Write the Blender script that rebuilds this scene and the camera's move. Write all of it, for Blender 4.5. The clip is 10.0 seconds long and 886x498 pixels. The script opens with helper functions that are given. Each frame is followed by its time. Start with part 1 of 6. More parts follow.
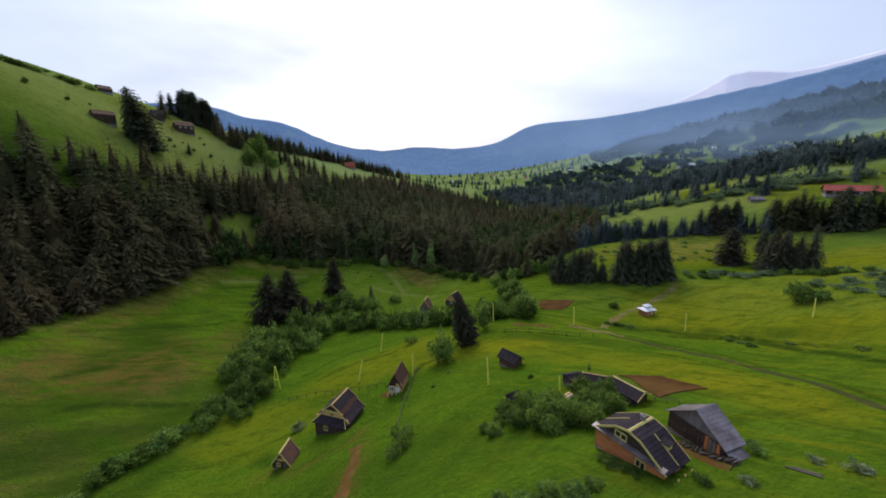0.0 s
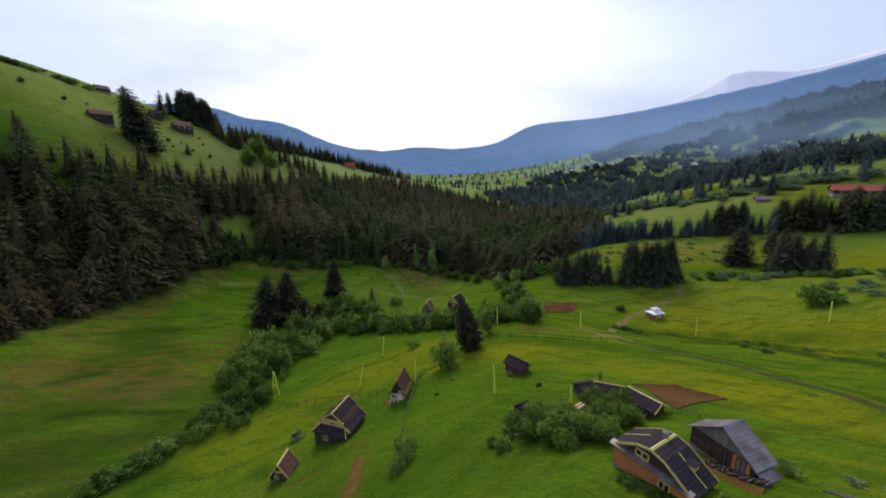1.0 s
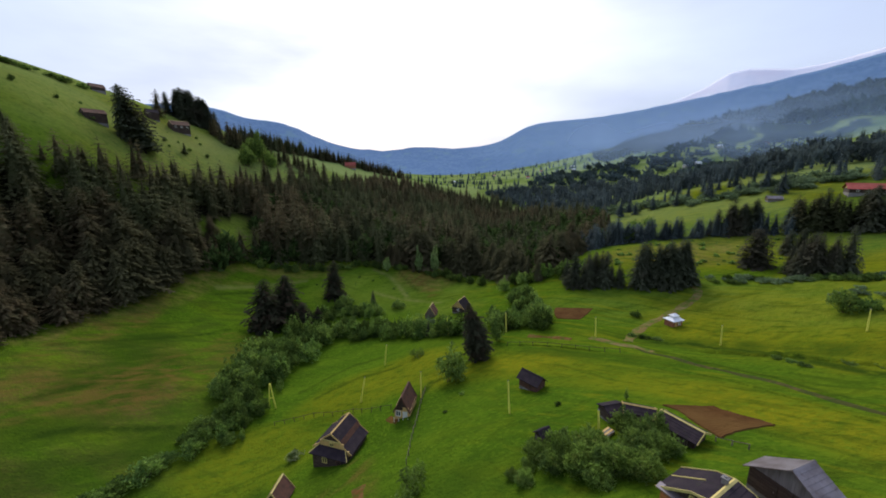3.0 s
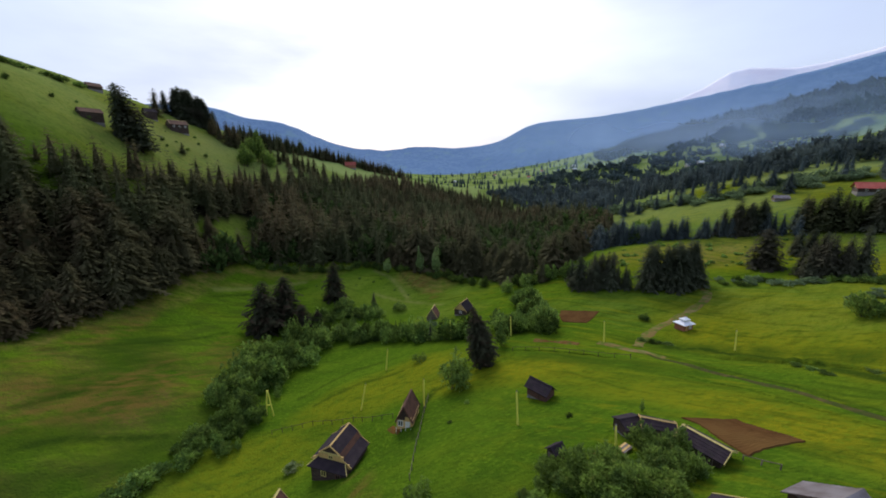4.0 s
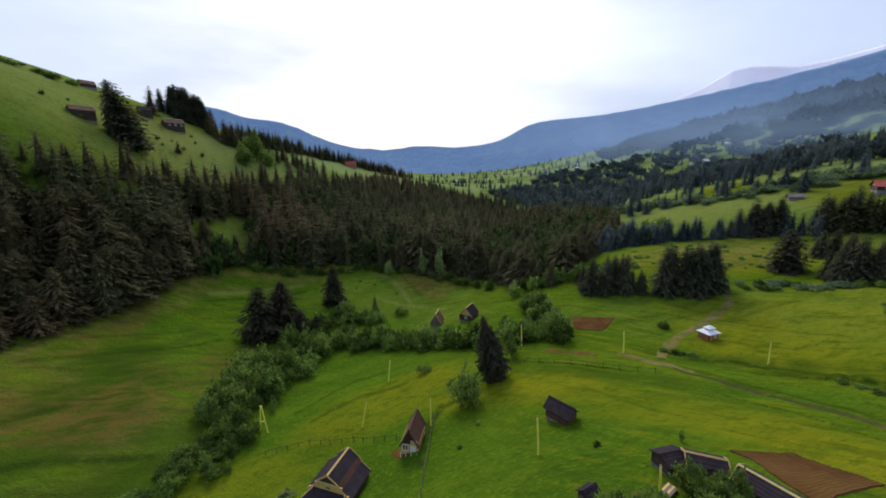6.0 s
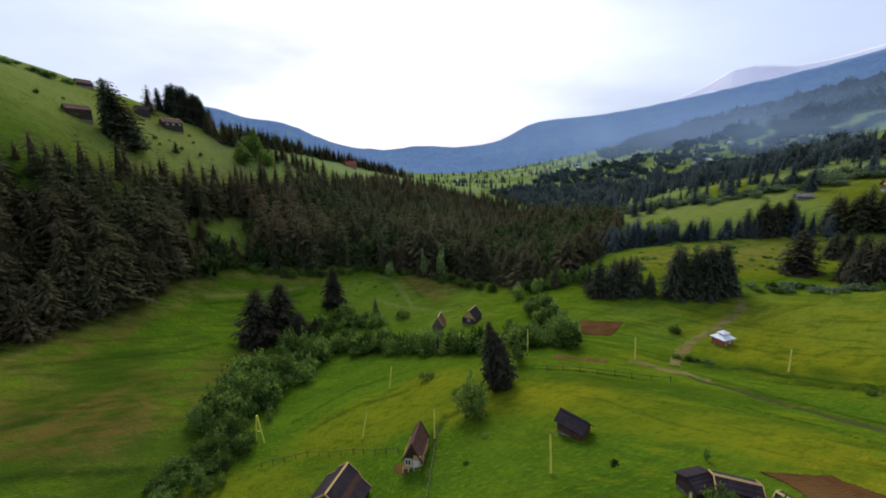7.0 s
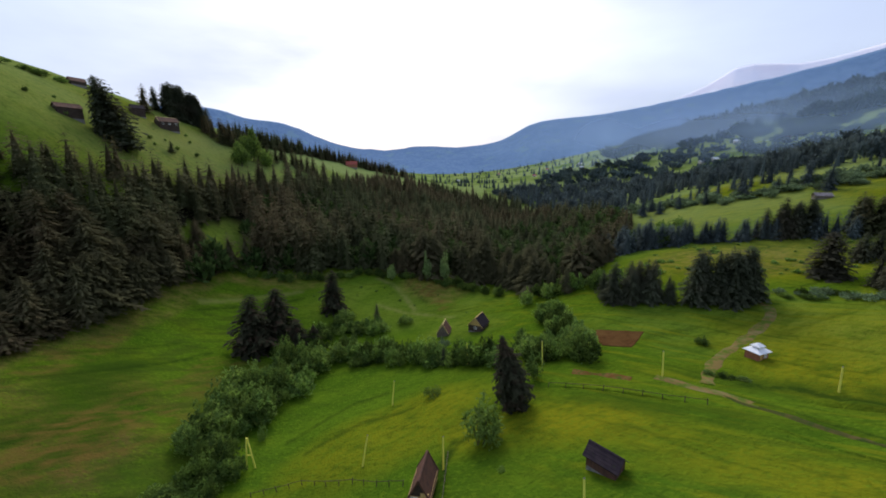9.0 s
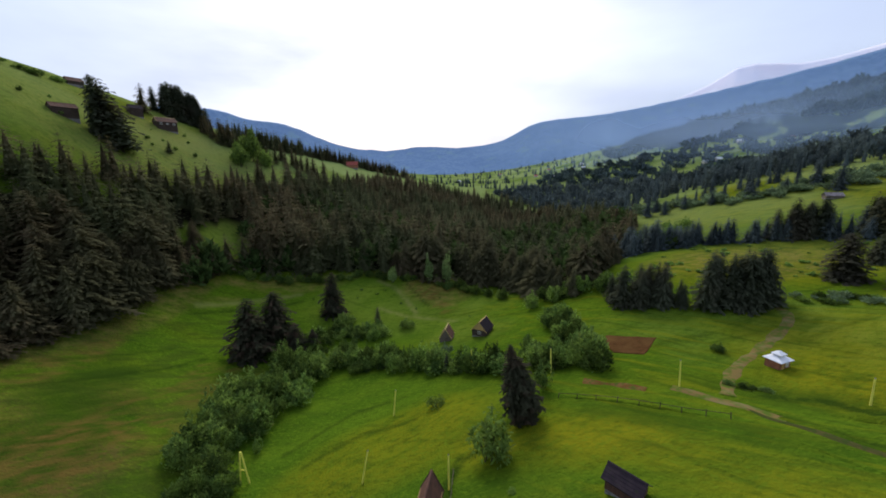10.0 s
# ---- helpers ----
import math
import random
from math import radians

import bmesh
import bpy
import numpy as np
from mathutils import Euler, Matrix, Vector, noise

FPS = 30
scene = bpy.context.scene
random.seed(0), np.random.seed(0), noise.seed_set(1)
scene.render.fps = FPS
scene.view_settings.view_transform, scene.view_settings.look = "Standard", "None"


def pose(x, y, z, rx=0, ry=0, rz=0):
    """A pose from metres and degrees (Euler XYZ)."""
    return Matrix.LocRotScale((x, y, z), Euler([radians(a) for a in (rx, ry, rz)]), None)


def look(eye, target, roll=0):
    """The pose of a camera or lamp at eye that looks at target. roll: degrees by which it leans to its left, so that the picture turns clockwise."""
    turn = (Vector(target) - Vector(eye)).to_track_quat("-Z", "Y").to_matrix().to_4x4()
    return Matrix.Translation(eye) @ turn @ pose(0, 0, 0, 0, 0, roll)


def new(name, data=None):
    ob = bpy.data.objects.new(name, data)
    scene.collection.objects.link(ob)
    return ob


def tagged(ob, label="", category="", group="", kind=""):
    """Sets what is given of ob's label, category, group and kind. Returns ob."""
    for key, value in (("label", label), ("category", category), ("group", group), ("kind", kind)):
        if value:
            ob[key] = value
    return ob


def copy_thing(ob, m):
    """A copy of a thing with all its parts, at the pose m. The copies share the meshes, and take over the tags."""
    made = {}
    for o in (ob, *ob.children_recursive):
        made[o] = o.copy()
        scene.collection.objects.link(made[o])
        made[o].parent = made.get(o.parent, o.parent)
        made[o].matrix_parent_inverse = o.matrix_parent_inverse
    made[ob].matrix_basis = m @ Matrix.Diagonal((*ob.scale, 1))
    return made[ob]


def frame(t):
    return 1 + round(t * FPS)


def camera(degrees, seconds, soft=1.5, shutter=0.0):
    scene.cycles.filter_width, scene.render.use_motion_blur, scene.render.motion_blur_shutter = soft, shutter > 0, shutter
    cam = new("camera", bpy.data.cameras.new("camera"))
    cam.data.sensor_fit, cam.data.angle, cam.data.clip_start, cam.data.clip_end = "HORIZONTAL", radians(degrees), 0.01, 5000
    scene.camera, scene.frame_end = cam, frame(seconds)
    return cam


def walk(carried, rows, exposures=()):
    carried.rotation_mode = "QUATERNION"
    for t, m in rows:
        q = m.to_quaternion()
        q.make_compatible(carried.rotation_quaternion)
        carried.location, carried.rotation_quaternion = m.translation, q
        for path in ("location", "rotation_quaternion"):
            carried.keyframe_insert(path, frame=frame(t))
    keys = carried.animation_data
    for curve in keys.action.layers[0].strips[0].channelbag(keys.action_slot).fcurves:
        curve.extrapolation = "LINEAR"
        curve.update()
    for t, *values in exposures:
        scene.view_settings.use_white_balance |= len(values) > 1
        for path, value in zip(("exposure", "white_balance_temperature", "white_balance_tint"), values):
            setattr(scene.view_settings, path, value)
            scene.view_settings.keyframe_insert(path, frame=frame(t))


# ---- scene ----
cam = camera(100, 10.0, soft=1.8)
PATH = [
    (0.0, pose(0.000, 0.000, 38.000, 77.500, -0.000, 0.000)),
    (1.0, pose(-0.733, 2.787, 37.893, 77.527, 0.085, 0.026)),
    (2.0, pose(-1.460, 5.699, 37.776, 77.520, 0.165, 0.047)),
    (3.0, pose(-2.178, 8.735, 37.646, 77.489, 0.240, 0.068)),
    (4.0, pose(-2.888, 11.894, 37.499, 77.444, 0.313, 0.090)),
    (5.0, pose(-3.589, 15.175, 37.332, 77.396, 0.387, 0.118)),
    (6.0, pose(-4.279, 18.577, 37.143, 77.356, 0.462, 0.157)),
    (7.0, pose(-4.959, 22.099, 36.928, 77.332, 0.542, 0.208)),
    (8.0, pose(-5.627, 25.741, 36.685, 77.337, 0.628, 0.277)),
    (9.0, pose(-6.283, 29.502, 36.410, 77.381, 0.722, 0.366)),
    (10.0, pose(-6.925, 33.380, 36.101, 77.473, 0.826, 0.480)),
]
walk(cam, PATH, [(0.0, 0.46)])

# ---- world and sun ----
world = bpy.data.worlds.new("overcast_sky")
scene.world = world
world.use_nodes = True
wt = world.node_tree
sky = wt.nodes.new("ShaderNodeTexSky")
sky.sky_type, sky.sun_disc = 'NISHITA', False
sky.sun_elevation, sky.sun_rotation = radians(38), radians(-7)
sky.dust_density, sky.air_density, sky.ozone_density = 3.0, 1.0, 2.0
wco = wt.nodes.new("ShaderNodeTexCoord")
wmap = wt.nodes.new("ShaderNodeMapping")
wmap.inputs["Scale"].default_value = (1.0, 1.6, 4.0)
wmap.inputs["Rotation"].default_value = (0, radians(28), 0)
wno = wt.nodes.new("ShaderNodeTexNoise")
wno.inputs["Scale"].default_value, wno.inputs["Detail"].default_value = 1.6, 6.0
wramp = wt.nodes.new("ShaderNodeMapRange")
for k, v in zip(("From Min", "From Max", "To Min", "To Max"), (0.3, 0.7, 0.5, 0.9)):
    wramp.inputs[k].default_value = v
wmix = wt.nodes.new("ShaderNodeMix")
wmix.data_type = 'RGBA'
wmix.inputs["B"].default_value = (3.1, 3.5, 4.8, 1)
wt.links.new(wco.outputs["Generated"], wmap.inputs[0])
wt.links.new(wmap.outputs[0], wno.inputs["Vector"])
wt.links.new(wno.outputs[0], wramp.inputs[0])
wt.links.new(wramp.outputs[0], wmix.inputs["Factor"])
wt.links.new(sky.outputs[0], wmix.inputs["A"])
wt.links.new(wmix.outputs["Result"], wt.nodes["Background"].inputs[0])
wt.nodes["Background"].inputs[1].default_value = 0.14
sun = new("sun", bpy.data.lights.new("sun", 'SUN'))
sun.data.energy, sun.data.angle, sun.data.color = 1.5, radians(30), (1.0, 0.95, 0.86)
sun.matrix_world = look((-250 * math.tan(radians(7)), 250, 250 * math.tan(radians(38)) / math.cos(radians(7))), (0, 0, 0))


# ---- materials ----
def material(name, base, rough=0.8, spots=(), bump=0.0, bump_scale=5.0, vary=0.0, island=0.0, translucent=0.0, metal=0.0, stretch=(1, 1, 1), local=True, tone=False):
    """base colour, then (colour, scale, low, high) noise patches, random change by object or island, bump."""
    m = bpy.data.materials.new(name)
    m.use_nodes = True
    nt = m.node_tree
    bs = nt.nodes["Principled BSDF"]
    bs.inputs["Roughness"].default_value, bs.inputs["Metallic"].default_value = rough, metal
    bs.inputs["Specular IOR Level"].default_value = 0.25 if local and not translucent else 0.02
    co = nt.nodes.new("ShaderNodeTexCoord" if local else "ShaderNodeNewGeometry")
    mp = nt.nodes.new("ShaderNodeMapping")
    mp.inputs["Scale"].default_value = stretch
    nt.links.new(co.outputs["Object" if local else "Position"], mp.inputs[0])
    col = nt.nodes.new("ShaderNodeRGB")
    col.outputs[0].default_value = (*base, 1)
    out = col.outputs[0]
    for c, s, lo, hi in spots:
        n = nt.nodes.new("ShaderNodeTexNoise")
        n.inputs["Scale"].default_value, n.inputs["Detail"].default_value = s, 5.0
        nt.links.new(mp.outputs[0], n.inputs["Vector"])
        r = nt.nodes.new("ShaderNodeMapRange")
        r.inputs["From Min"].default_value, r.inputs["From Max"].default_value = lo, hi
        nt.links.new(n.outputs[0], r.inputs[0])
        mx = nt.nodes.new("ShaderNodeMix")
        mx.data_type = 'RGBA'
        mx.inputs["B"].default_value = (*c, 1)
        nt.links.new(r.outputs[0], mx.inputs["Factor"])
        nt.links.new(out, mx.inputs["A"])
        out = mx.outputs["Result"]
    for amount, node, socket in ((vary, "ShaderNodeObjectInfo", "Random"), (island, "ShaderNodeNewGeometry", "Random Per Island")):
        if amount:
            g = nt.nodes.new(node)
            r = nt.nodes.new("ShaderNodeMapRange")
            r.inputs["To Min"].default_value, r.inputs["To Max"].default_value = 1 - amount, 1 + amount
            nt.links.new(g.outputs[socket], r.inputs[0])
            h = nt.nodes.new("ShaderNodeHueSaturation")
            nt.links.new(r.outputs[0], h.inputs["Value"])
            nt.links.new(out, h.inputs["Color"])
            out = h.outputs[0]
    if tone:
        at = nt.nodes.new("ShaderNodeAttribute")
        at.attribute_name = "tone"
        add = nt.nodes.new("ShaderNodeMath")
        add.operation = 'ADD'
        add.inputs[1].default_value = 1.0
        h = nt.nodes.new("ShaderNodeHueSaturation")
        nt.links.new(at.outputs["Fac"], add.inputs[0])
        nt.links.new(add.outputs[0], h.inputs["Value"])
        nt.links.new(out, h.inputs["Color"])
        out = h.outputs[0]
    nt.links.new(out, bs.inputs["Base Color"])
    if bump:
        n = nt.nodes.new("ShaderNodeTexNoise")
        n.inputs["Scale"].default_value, n.inputs["Detail"].default_value = bump_scale, 4.0
        nt.links.new(mp.outputs[0], n.inputs["Vector"])
        b = nt.nodes.new("ShaderNodeBump")
        b.inputs["Strength"].default_value, b.inputs["Distance"].default_value = 0.7, bump
        nt.links.new(n.outputs[0], b.inputs["Height"])
        nt.links.new(b.outputs[0], bs.inputs["Normal"])
    if translucent:
        tr = nt.nodes.new("ShaderNodeBsdfTranslucent")
        nt.links.new(out, tr.inputs[0])
        ms = nt.nodes.new("ShaderNodeMixShader")
        ms.inputs[0].default_value = translucent
        nt.links.new(bs.outputs[0], ms.inputs[1])
        nt.links.new(tr.outputs[0], ms.inputs[2])
        nt.links.new(ms.outputs[0], nt.nodes["Material Output"].inputs[0])
    return m


def meadow_material():
    """Grass with mowing streaks, flowering yellow meadow, dry reddish grass and needle litter, laid out by mesh
    attributes that also paint in slope light, terrace shadow and distance haze.
    """
    m = bpy.data.materials.new("meadow_grass")
    m.use_nodes = True
    nt = m.node_tree
    bs = nt.nodes["Principled BSDF"]
    bs.inputs["Roughness"].default_value, bs.inputs["Specular IOR Level"].default_value = 0.95, 0.0
    geo = nt.nodes.new("ShaderNodeNewGeometry")

    def noise_of(scale, stretch=(1, 1, 1), turn=0.0, detail=5.0, low=0.35, high=0.65):
        mp = nt.nodes.new("ShaderNodeMapping")
        mp.vector_type = 'TEXTURE'
        mp.inputs["Scale"].default_value, mp.inputs["Rotation"].default_value = tuple(1 / s for s in stretch), (0, 0, radians(turn))
        nt.links.new(geo.outputs["Position"], mp.inputs[0])
        n = nt.nodes.new("ShaderNodeTexNoise")
        n.inputs["Scale"].default_value, n.inputs["Detail"].default_value = scale, detail
        nt.links.new(mp.outputs[0], n.inputs["Vector"])
        r = nt.nodes.new("ShaderNodeMapRange")
        r.inputs["From Min"].default_value, r.inputs["From Max"].default_value = low, high
        nt.links.new(n.outputs[0], r.inputs[0])
        return r.outputs[0]

    def mixed(a, b, fac):
        mx = nt.nodes.new("ShaderNodeMix")
        mx.data_type = 'RGBA'
        for s, v in (("A", a), ("B", b)):
            if isinstance(v, tuple):
                mx.inputs[s].default_value = (*v, 1)
            else:
                nt.links.new(v, mx.inputs[s])
        nt.links.new(fac, mx.inputs["Factor"])
        return mx.outputs["Result"]

    def times(a, b):
        mt = nt.nodes.new("ShaderNodeMath")
        mt.operation = 'MULTIPLY'
        for s, v in zip(mt.inputs, (a, b)):
            if isinstance(v, float):
                s.default_value = v
            else:
                nt.links.new(v, s)
        return mt.outputs[0]

    def cover(name):
        at = nt.nodes.new("ShaderNodeAttribute")
        at.attribute_name = name
        return at.outputs["Fac"]

    col = mixed(GRASS_DEEP, GRASS_MID, noise_of(0.035, low=0.3, high=0.7))
    col = mixed(col, GRASS_LIGHT, times(noise_of(0.13, (0.35, 1, 1), 22, detail=8, low=0.42, high=0.7), 0.6))
    col = mixed(col, GRASS_FLOWER, times(cover("flowers_lift"), noise_of(0.035, (0.45, 1, 1), 35, detail=9, low=0.12, high=0.55)))
    # Pale meadow green; on hill and pasture it paints in light they lack.
    col = mixed(col, (0.15, 0.205, 0.03), times(cover("lightened"), noise_of(0.06, (0.3, 1, 1), 60, detail=7, low=0.25, high=0.6)))
    col = mixed(col, GRASS_DRY, times(cover("dry"), noise_of(0.11, (0.5, 1.2, 1), -15, detail=8, low=0.37, high=0.62)))
    col = mixed(col, GRASS_TAN, times(cover("tan"), noise_of(0.25, detail=8, low=0.25, high=0.6)))
    col = mixed(col, GRASS_DEEP, times(noise_of(0.45, (0.3, 1, 1), 18, low=0.48, high=0.68), 0.5))
    col = mixed(col, (0.025, 0.05, 0.006), times(noise_of(0.2, (0.10, 1.4, 1), 12, low=0.58, high=0.72), 0.6))
    col = mixed(col, GRASS_FLOWER, times(noise_of(0.05, (0.35, 1.2, 1), 8, low=0.52, high=0.7), 0.22))
    col = mixed(col, (0.035, 0.07, 0.006), times(noise_of(1.1, (0.6, 1, 1), 15, detail=9, low=0.5, high=0.68), 0.5))
    col = mixed(col, GRASS_LIGHT, times(noise_of(1.7, (0.6, 1, 1), -10, detail=9, low=0.5, high=0.66), 0.6))
    col = mixed(col, (0.03, 0.06, 0.006), times(times(cover("right"), noise_of(0.4, (0.08, 1, 1), -48, detail=5, low=0.52, high=0.66)), 0.5))
    col = mixed(col, GRASS_FLOWER, times(times(cover("right"), noise_of(0.5, (0.08, 1, 1), -40, detail=5, low=0.54, high=0.68)), 0.45))
    col = mixed(col, (0.035, 0.05, 0.01), times(times(cover("left"), noise_of(0.35, (0.09, 1, 1), 22, detail=5, low=0.5, high=0.62)), 0.42))
    col = mixed(col, (0.028, 0.058, 0.006), times(cover("deep"), noise_of(0.16, (0.14, 1, 1), 48, detail=7, low=0.3, high=0.6)))
    col = mixed(col, (0.135, 0.088, 0.022), times(times(cover("rust"), 0.85), noise_of(0.45, (0.35, 1, 1), 42, detail=9, low=0.42, high=0.66)))
    # Distance haze painted over the far meadows as a paler, bluer green.
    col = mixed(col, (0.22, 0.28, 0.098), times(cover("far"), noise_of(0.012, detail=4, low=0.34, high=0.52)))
    col = mixed(col, GRASS_FLOWER, times(times(cover("right"), noise_of(0.3, (0.1, 1, 1), -30, detail=8, low=0.5, high=0.7)), 0.25))
    col = mixed(col, (0.04, 0.075, 0.008), times(noise_of(0.55, (0.12, 1, 1), -22, detail=8, low=0.54, high=0.7), 0.4))
    col = mixed(col, (0.2, 0.2, 0.06), times(times(cover("straw"), 0.7), noise_of(0.3, detail=7, low=0.25, high=0.55)))
    # Dark lines: a ditch, and shadow painted along the terrace edges.
    col = mixed(col, (0.024, 0.048, 0.006), times(times(cover("line"), 0.85), noise_of(0.5, detail=6, low=0.25, high=0.5)))
    col = mixed(col, (0.022, 0.02, 0.011), cover("litter"))
    nt.links.new(col, bs.inputs["Base Color"])
    b = nt.nodes.new("ShaderNodeBump")
    b.inputs["Strength"].default_value, b.inputs["Distance"].default_value = 0.9, 0.28
    nt.links.new(noise_of(2.2, detail=6, low=0.2, high=0.8), b.inputs["Height"])
    nt.links.new(b.outputs[0], bs.inputs["Normal"])
    return m


GRASS_DEEP, GRASS_MID, GRASS_LIGHT = (0.046, 0.096, 0.007), (0.072, 0.138, 0.0085), (0.108, 0.172, 0.011)
GRASS_FLOWER, GRASS_DRY, GRASS_TAN = (0.172, 0.174, 0.009), (0.125, 0.092, 0.026), (0.22, 0.17, 0.045)
MEADOW = meadow_material()
SPRUCE = material("spruce_needles", (0.096, 0.106, 0.048), 0.95, [((0.13, 0.103, 0.054), 0.014, 0.45, 0.57), ((0.078, 0.086, 0.04), 0.5, 0.45, 0.7)], island=0.12, vary=0.2, translucent=0.42, local=False, tone=True)
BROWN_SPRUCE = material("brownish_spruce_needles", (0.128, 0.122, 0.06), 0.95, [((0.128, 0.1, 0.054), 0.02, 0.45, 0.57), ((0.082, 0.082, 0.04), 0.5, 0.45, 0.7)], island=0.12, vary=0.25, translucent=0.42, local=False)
DARK_SPRUCE = material("dark_spruce_needles", (0.086, 0.098, 0.058), 0.95, [((0.096, 0.09, 0.058), 0.05, 0.5, 0.64)], island=0.14, vary=0.2, translucent=0.42, local=False)
BLACK_SPRUCE = material("old_spruce_needles", (0.048, 0.05, 0.028), 0.95, [((0.07, 0.05, 0.032), 0.4, 0.5, 0.64)], island=0.2, translucent=0.3, local=False)
# Both distant needle colours carry haze: lightened and blued in the base colour.
HAZED_VALLEY_TREES = material("hazed_valley_leaves", (0.086, 0.112, 0.11), 0.95, [((0.1, 0.125, 0.112), 0.03, 0.5, 0.62)], island=0.2, translucent=0.3, local=False, tone=True)
HAZED_SPRUCE = material("hazed_spruce_needles", (0.062, 0.09, 0.092), 0.9, [((0.085, 0.115, 0.1), 0.02, 0.45, 0.65)], island=0.2, translucent=0.2, local=False, tone=True)
FOREST_LEAF = material("forest_leaves", (0.07, 0.11, 0.03), 0.95, [((0.05, 0.085, 0.025), 0.1, 0.4, 0.6)], island=0.4, translucent=0.25, local=False)
LEAF = material("leaves", (0.145, 0.226, 0.044), 0.9, [((0.08, 0.138, 0.034), 0.3, 0.42, 0.58), ((0.185, 0.245, 0.056), 0.8, 0.55, 0.75)], island=0.38, vary=0.6, translucent=0.4, local=False)
SILVER_LEAF = material("willow_leaves", (0.165, 0.248, 0.045), 0.9, [((0.115, 0.17, 0.042), 0.5, 0.4, 0.65)], island=0.35, vary=0.2, translucent=0.4, local=False)
# Pale leaf whose bluish tint is valley haze painted into the colour.
PALE_HAZED_LEAF = material("pale_hazed_leaves", (0.17, 0.235, 0.115), 0.9, [((0.125, 0.18, 0.095), 0.2, 0.42, 0.6)], island=0.35, vary=0.3, translucent=0.4, local=False)
GARDEN_LEAF = material("garden_leaves", (0.205, 0.305, 0.058), 0.9, [((0.12, 0.19, 0.05), 0.45, 0.42, 0.6), ((0.25, 0.30, 0.07), 1.0, 0.55, 0.75)], island=0.35, vary=0.25, translucent=0.45, local=False)
BARK = material("bark", (0.055, 0.042, 0.032), 0.9, [((0.10, 0.085, 0.07), 3.0, 0.5, 0.7)], 0.03, 8)
LOG_DARK = material("dark_logs", (0.055, 0.036, 0.027), 0.75, [((0.10, 0.07, 0.05), 1.5, 0.45, 0.7)], 0.02, 6, 0.1, stretch=(0.4, 0.4, 3))
LOG_ORANGE = material("orange_logs", (0.56, 0.20, 0.06), 0.6, [((0.34, 0.13, 0.055), 1.2, 0.42, 0.68), ((0.58, 0.28, 0.10), 4.0, 0.55, 0.75)], 0.015, 6, 0.1, stretch=(0.4, 0.4, 3))
PLANK_YELLOW = material("yellow_planks", (0.70, 0.47, 0.17), 0.6, [((0.52, 0.33, 0.12), 2.0, 0.42, 0.68)], 0.01, 6, 0.1, stretch=(3, 3, 0.4))
PLANK_GREY = material("grey_planks", (0.19, 0.15, 0.115), 0.85, [((0.10, 0.08, 0.065), 1.6, 0.42, 0.68)], 0.015, 6, 0.2, stretch=(3, 3, 0.5))
ROOF_DARK = material("dark_shingles", (0.026, 0.018, 0.024), 0.95, [((0.042, 0.03, 0.034), 1.0, 0.45, 0.7), ((0.03, 0.035, 0.02), 2.5, 0.58, 0.75)], 0.03, 5, 0.15)
ROOF_BROWN = material("brown_shingles", (0.135, 0.062, 0.04), 0.75, [((0.08, 0.042, 0.03), 1.2, 0.42, 0.68)], 0.03, 5, 0.15)
LOG_RED = material("red_brown_boards", (0.13, 0.062, 0.042), 0.8, [((0.075, 0.04, 0.03), 1.4, 0.42, 0.68)], 0.015, 6, 0.1, stretch=(3, 3, 0.4))
ROOF_RED = material("red_sheet_roof", (0.36, 0.075, 0.05), 0.45, [((0.30, 0.045, 0.03), 0.5, 0.42, 0.68)], 0.01, 5, 0.2)
ROOF_METAL = material("zinc_sheet_roof", (0.27, 0.235, 0.24), 0.36, [((0.15, 0.115, 0.11), 0.6, 0.42, 0.68), ((0.13, 0.085, 0.06), 1.5, 0.58, 0.75)], 0.008, 4, metal=0.5)
ROOF_WHITE = material("white_sheet_roof", (0.80, 0.81, 0.84), 0.35, [((0.62, 0.63, 0.66), 0.8, 0.5, 0.7)])
WHITE_PAINT = material("white_paint", (0.78, 0.76, 0.68), 0.5, [((0.6, 0.56, 0.46), 3.0, 0.5, 0.75)])
CREAM_TRIM = material("cream_trim", (0.62, 0.50, 0.17), 0.6, [((0.42, 0.32, 0.12), 2.0, 0.5, 0.75)])
PLASTER = material("pale_plaster", (0.62, 0.55, 0.45), 0.8, [((0.48, 0.42, 0.34), 0.8, 0.45, 0.7)])
BRICK_RED = material("brick_wall", (0.38, 0.15, 0.08), 0.8, [((0.27, 0.11, 0.065), 1.5, 0.42, 0.68)])
STONE = material("field_stone", (0.26, 0.24, 0.22), 0.9, [((0.15, 0.14, 0.13), 2.0, 0.42, 0.68)], 0.03, 4)
POLE_WOOD = material("weathered_pole", (0.88, 0.82, 0.13), 0.8, [((0.64, 0.58, 0.12), 2.0, 0.45, 0.7)], stretch=(3, 3, 0.3))
EARTH = material("tilled_earth", (0.102, 0.049, 0.017), 0.95, [((0.072, 0.034, 0.012), 0.8, 0.42, 0.66), ((0.122, 0.066, 0.022), 0.15, 0.45, 0.7)], 0.12, 3, local=False)
BIRCH_LEAF = material("birch_leaves", (0.29, 0.40, 0.14), 0.9, [((0.2, 0.29, 0.1), 0.5, 0.4, 0.65)], island=0.3, vary=0.1, translucent=0.4, local=False)
DIRT = material("dirt_track", (0.17, 0.122, 0.042), 0.95, [((0.08, 0.12, 0.016), 0.7, 0.42, 0.6), ((0.20, 0.16, 0.07), 0.25, 0.52, 0.7)], 0.06, 4, local=False)
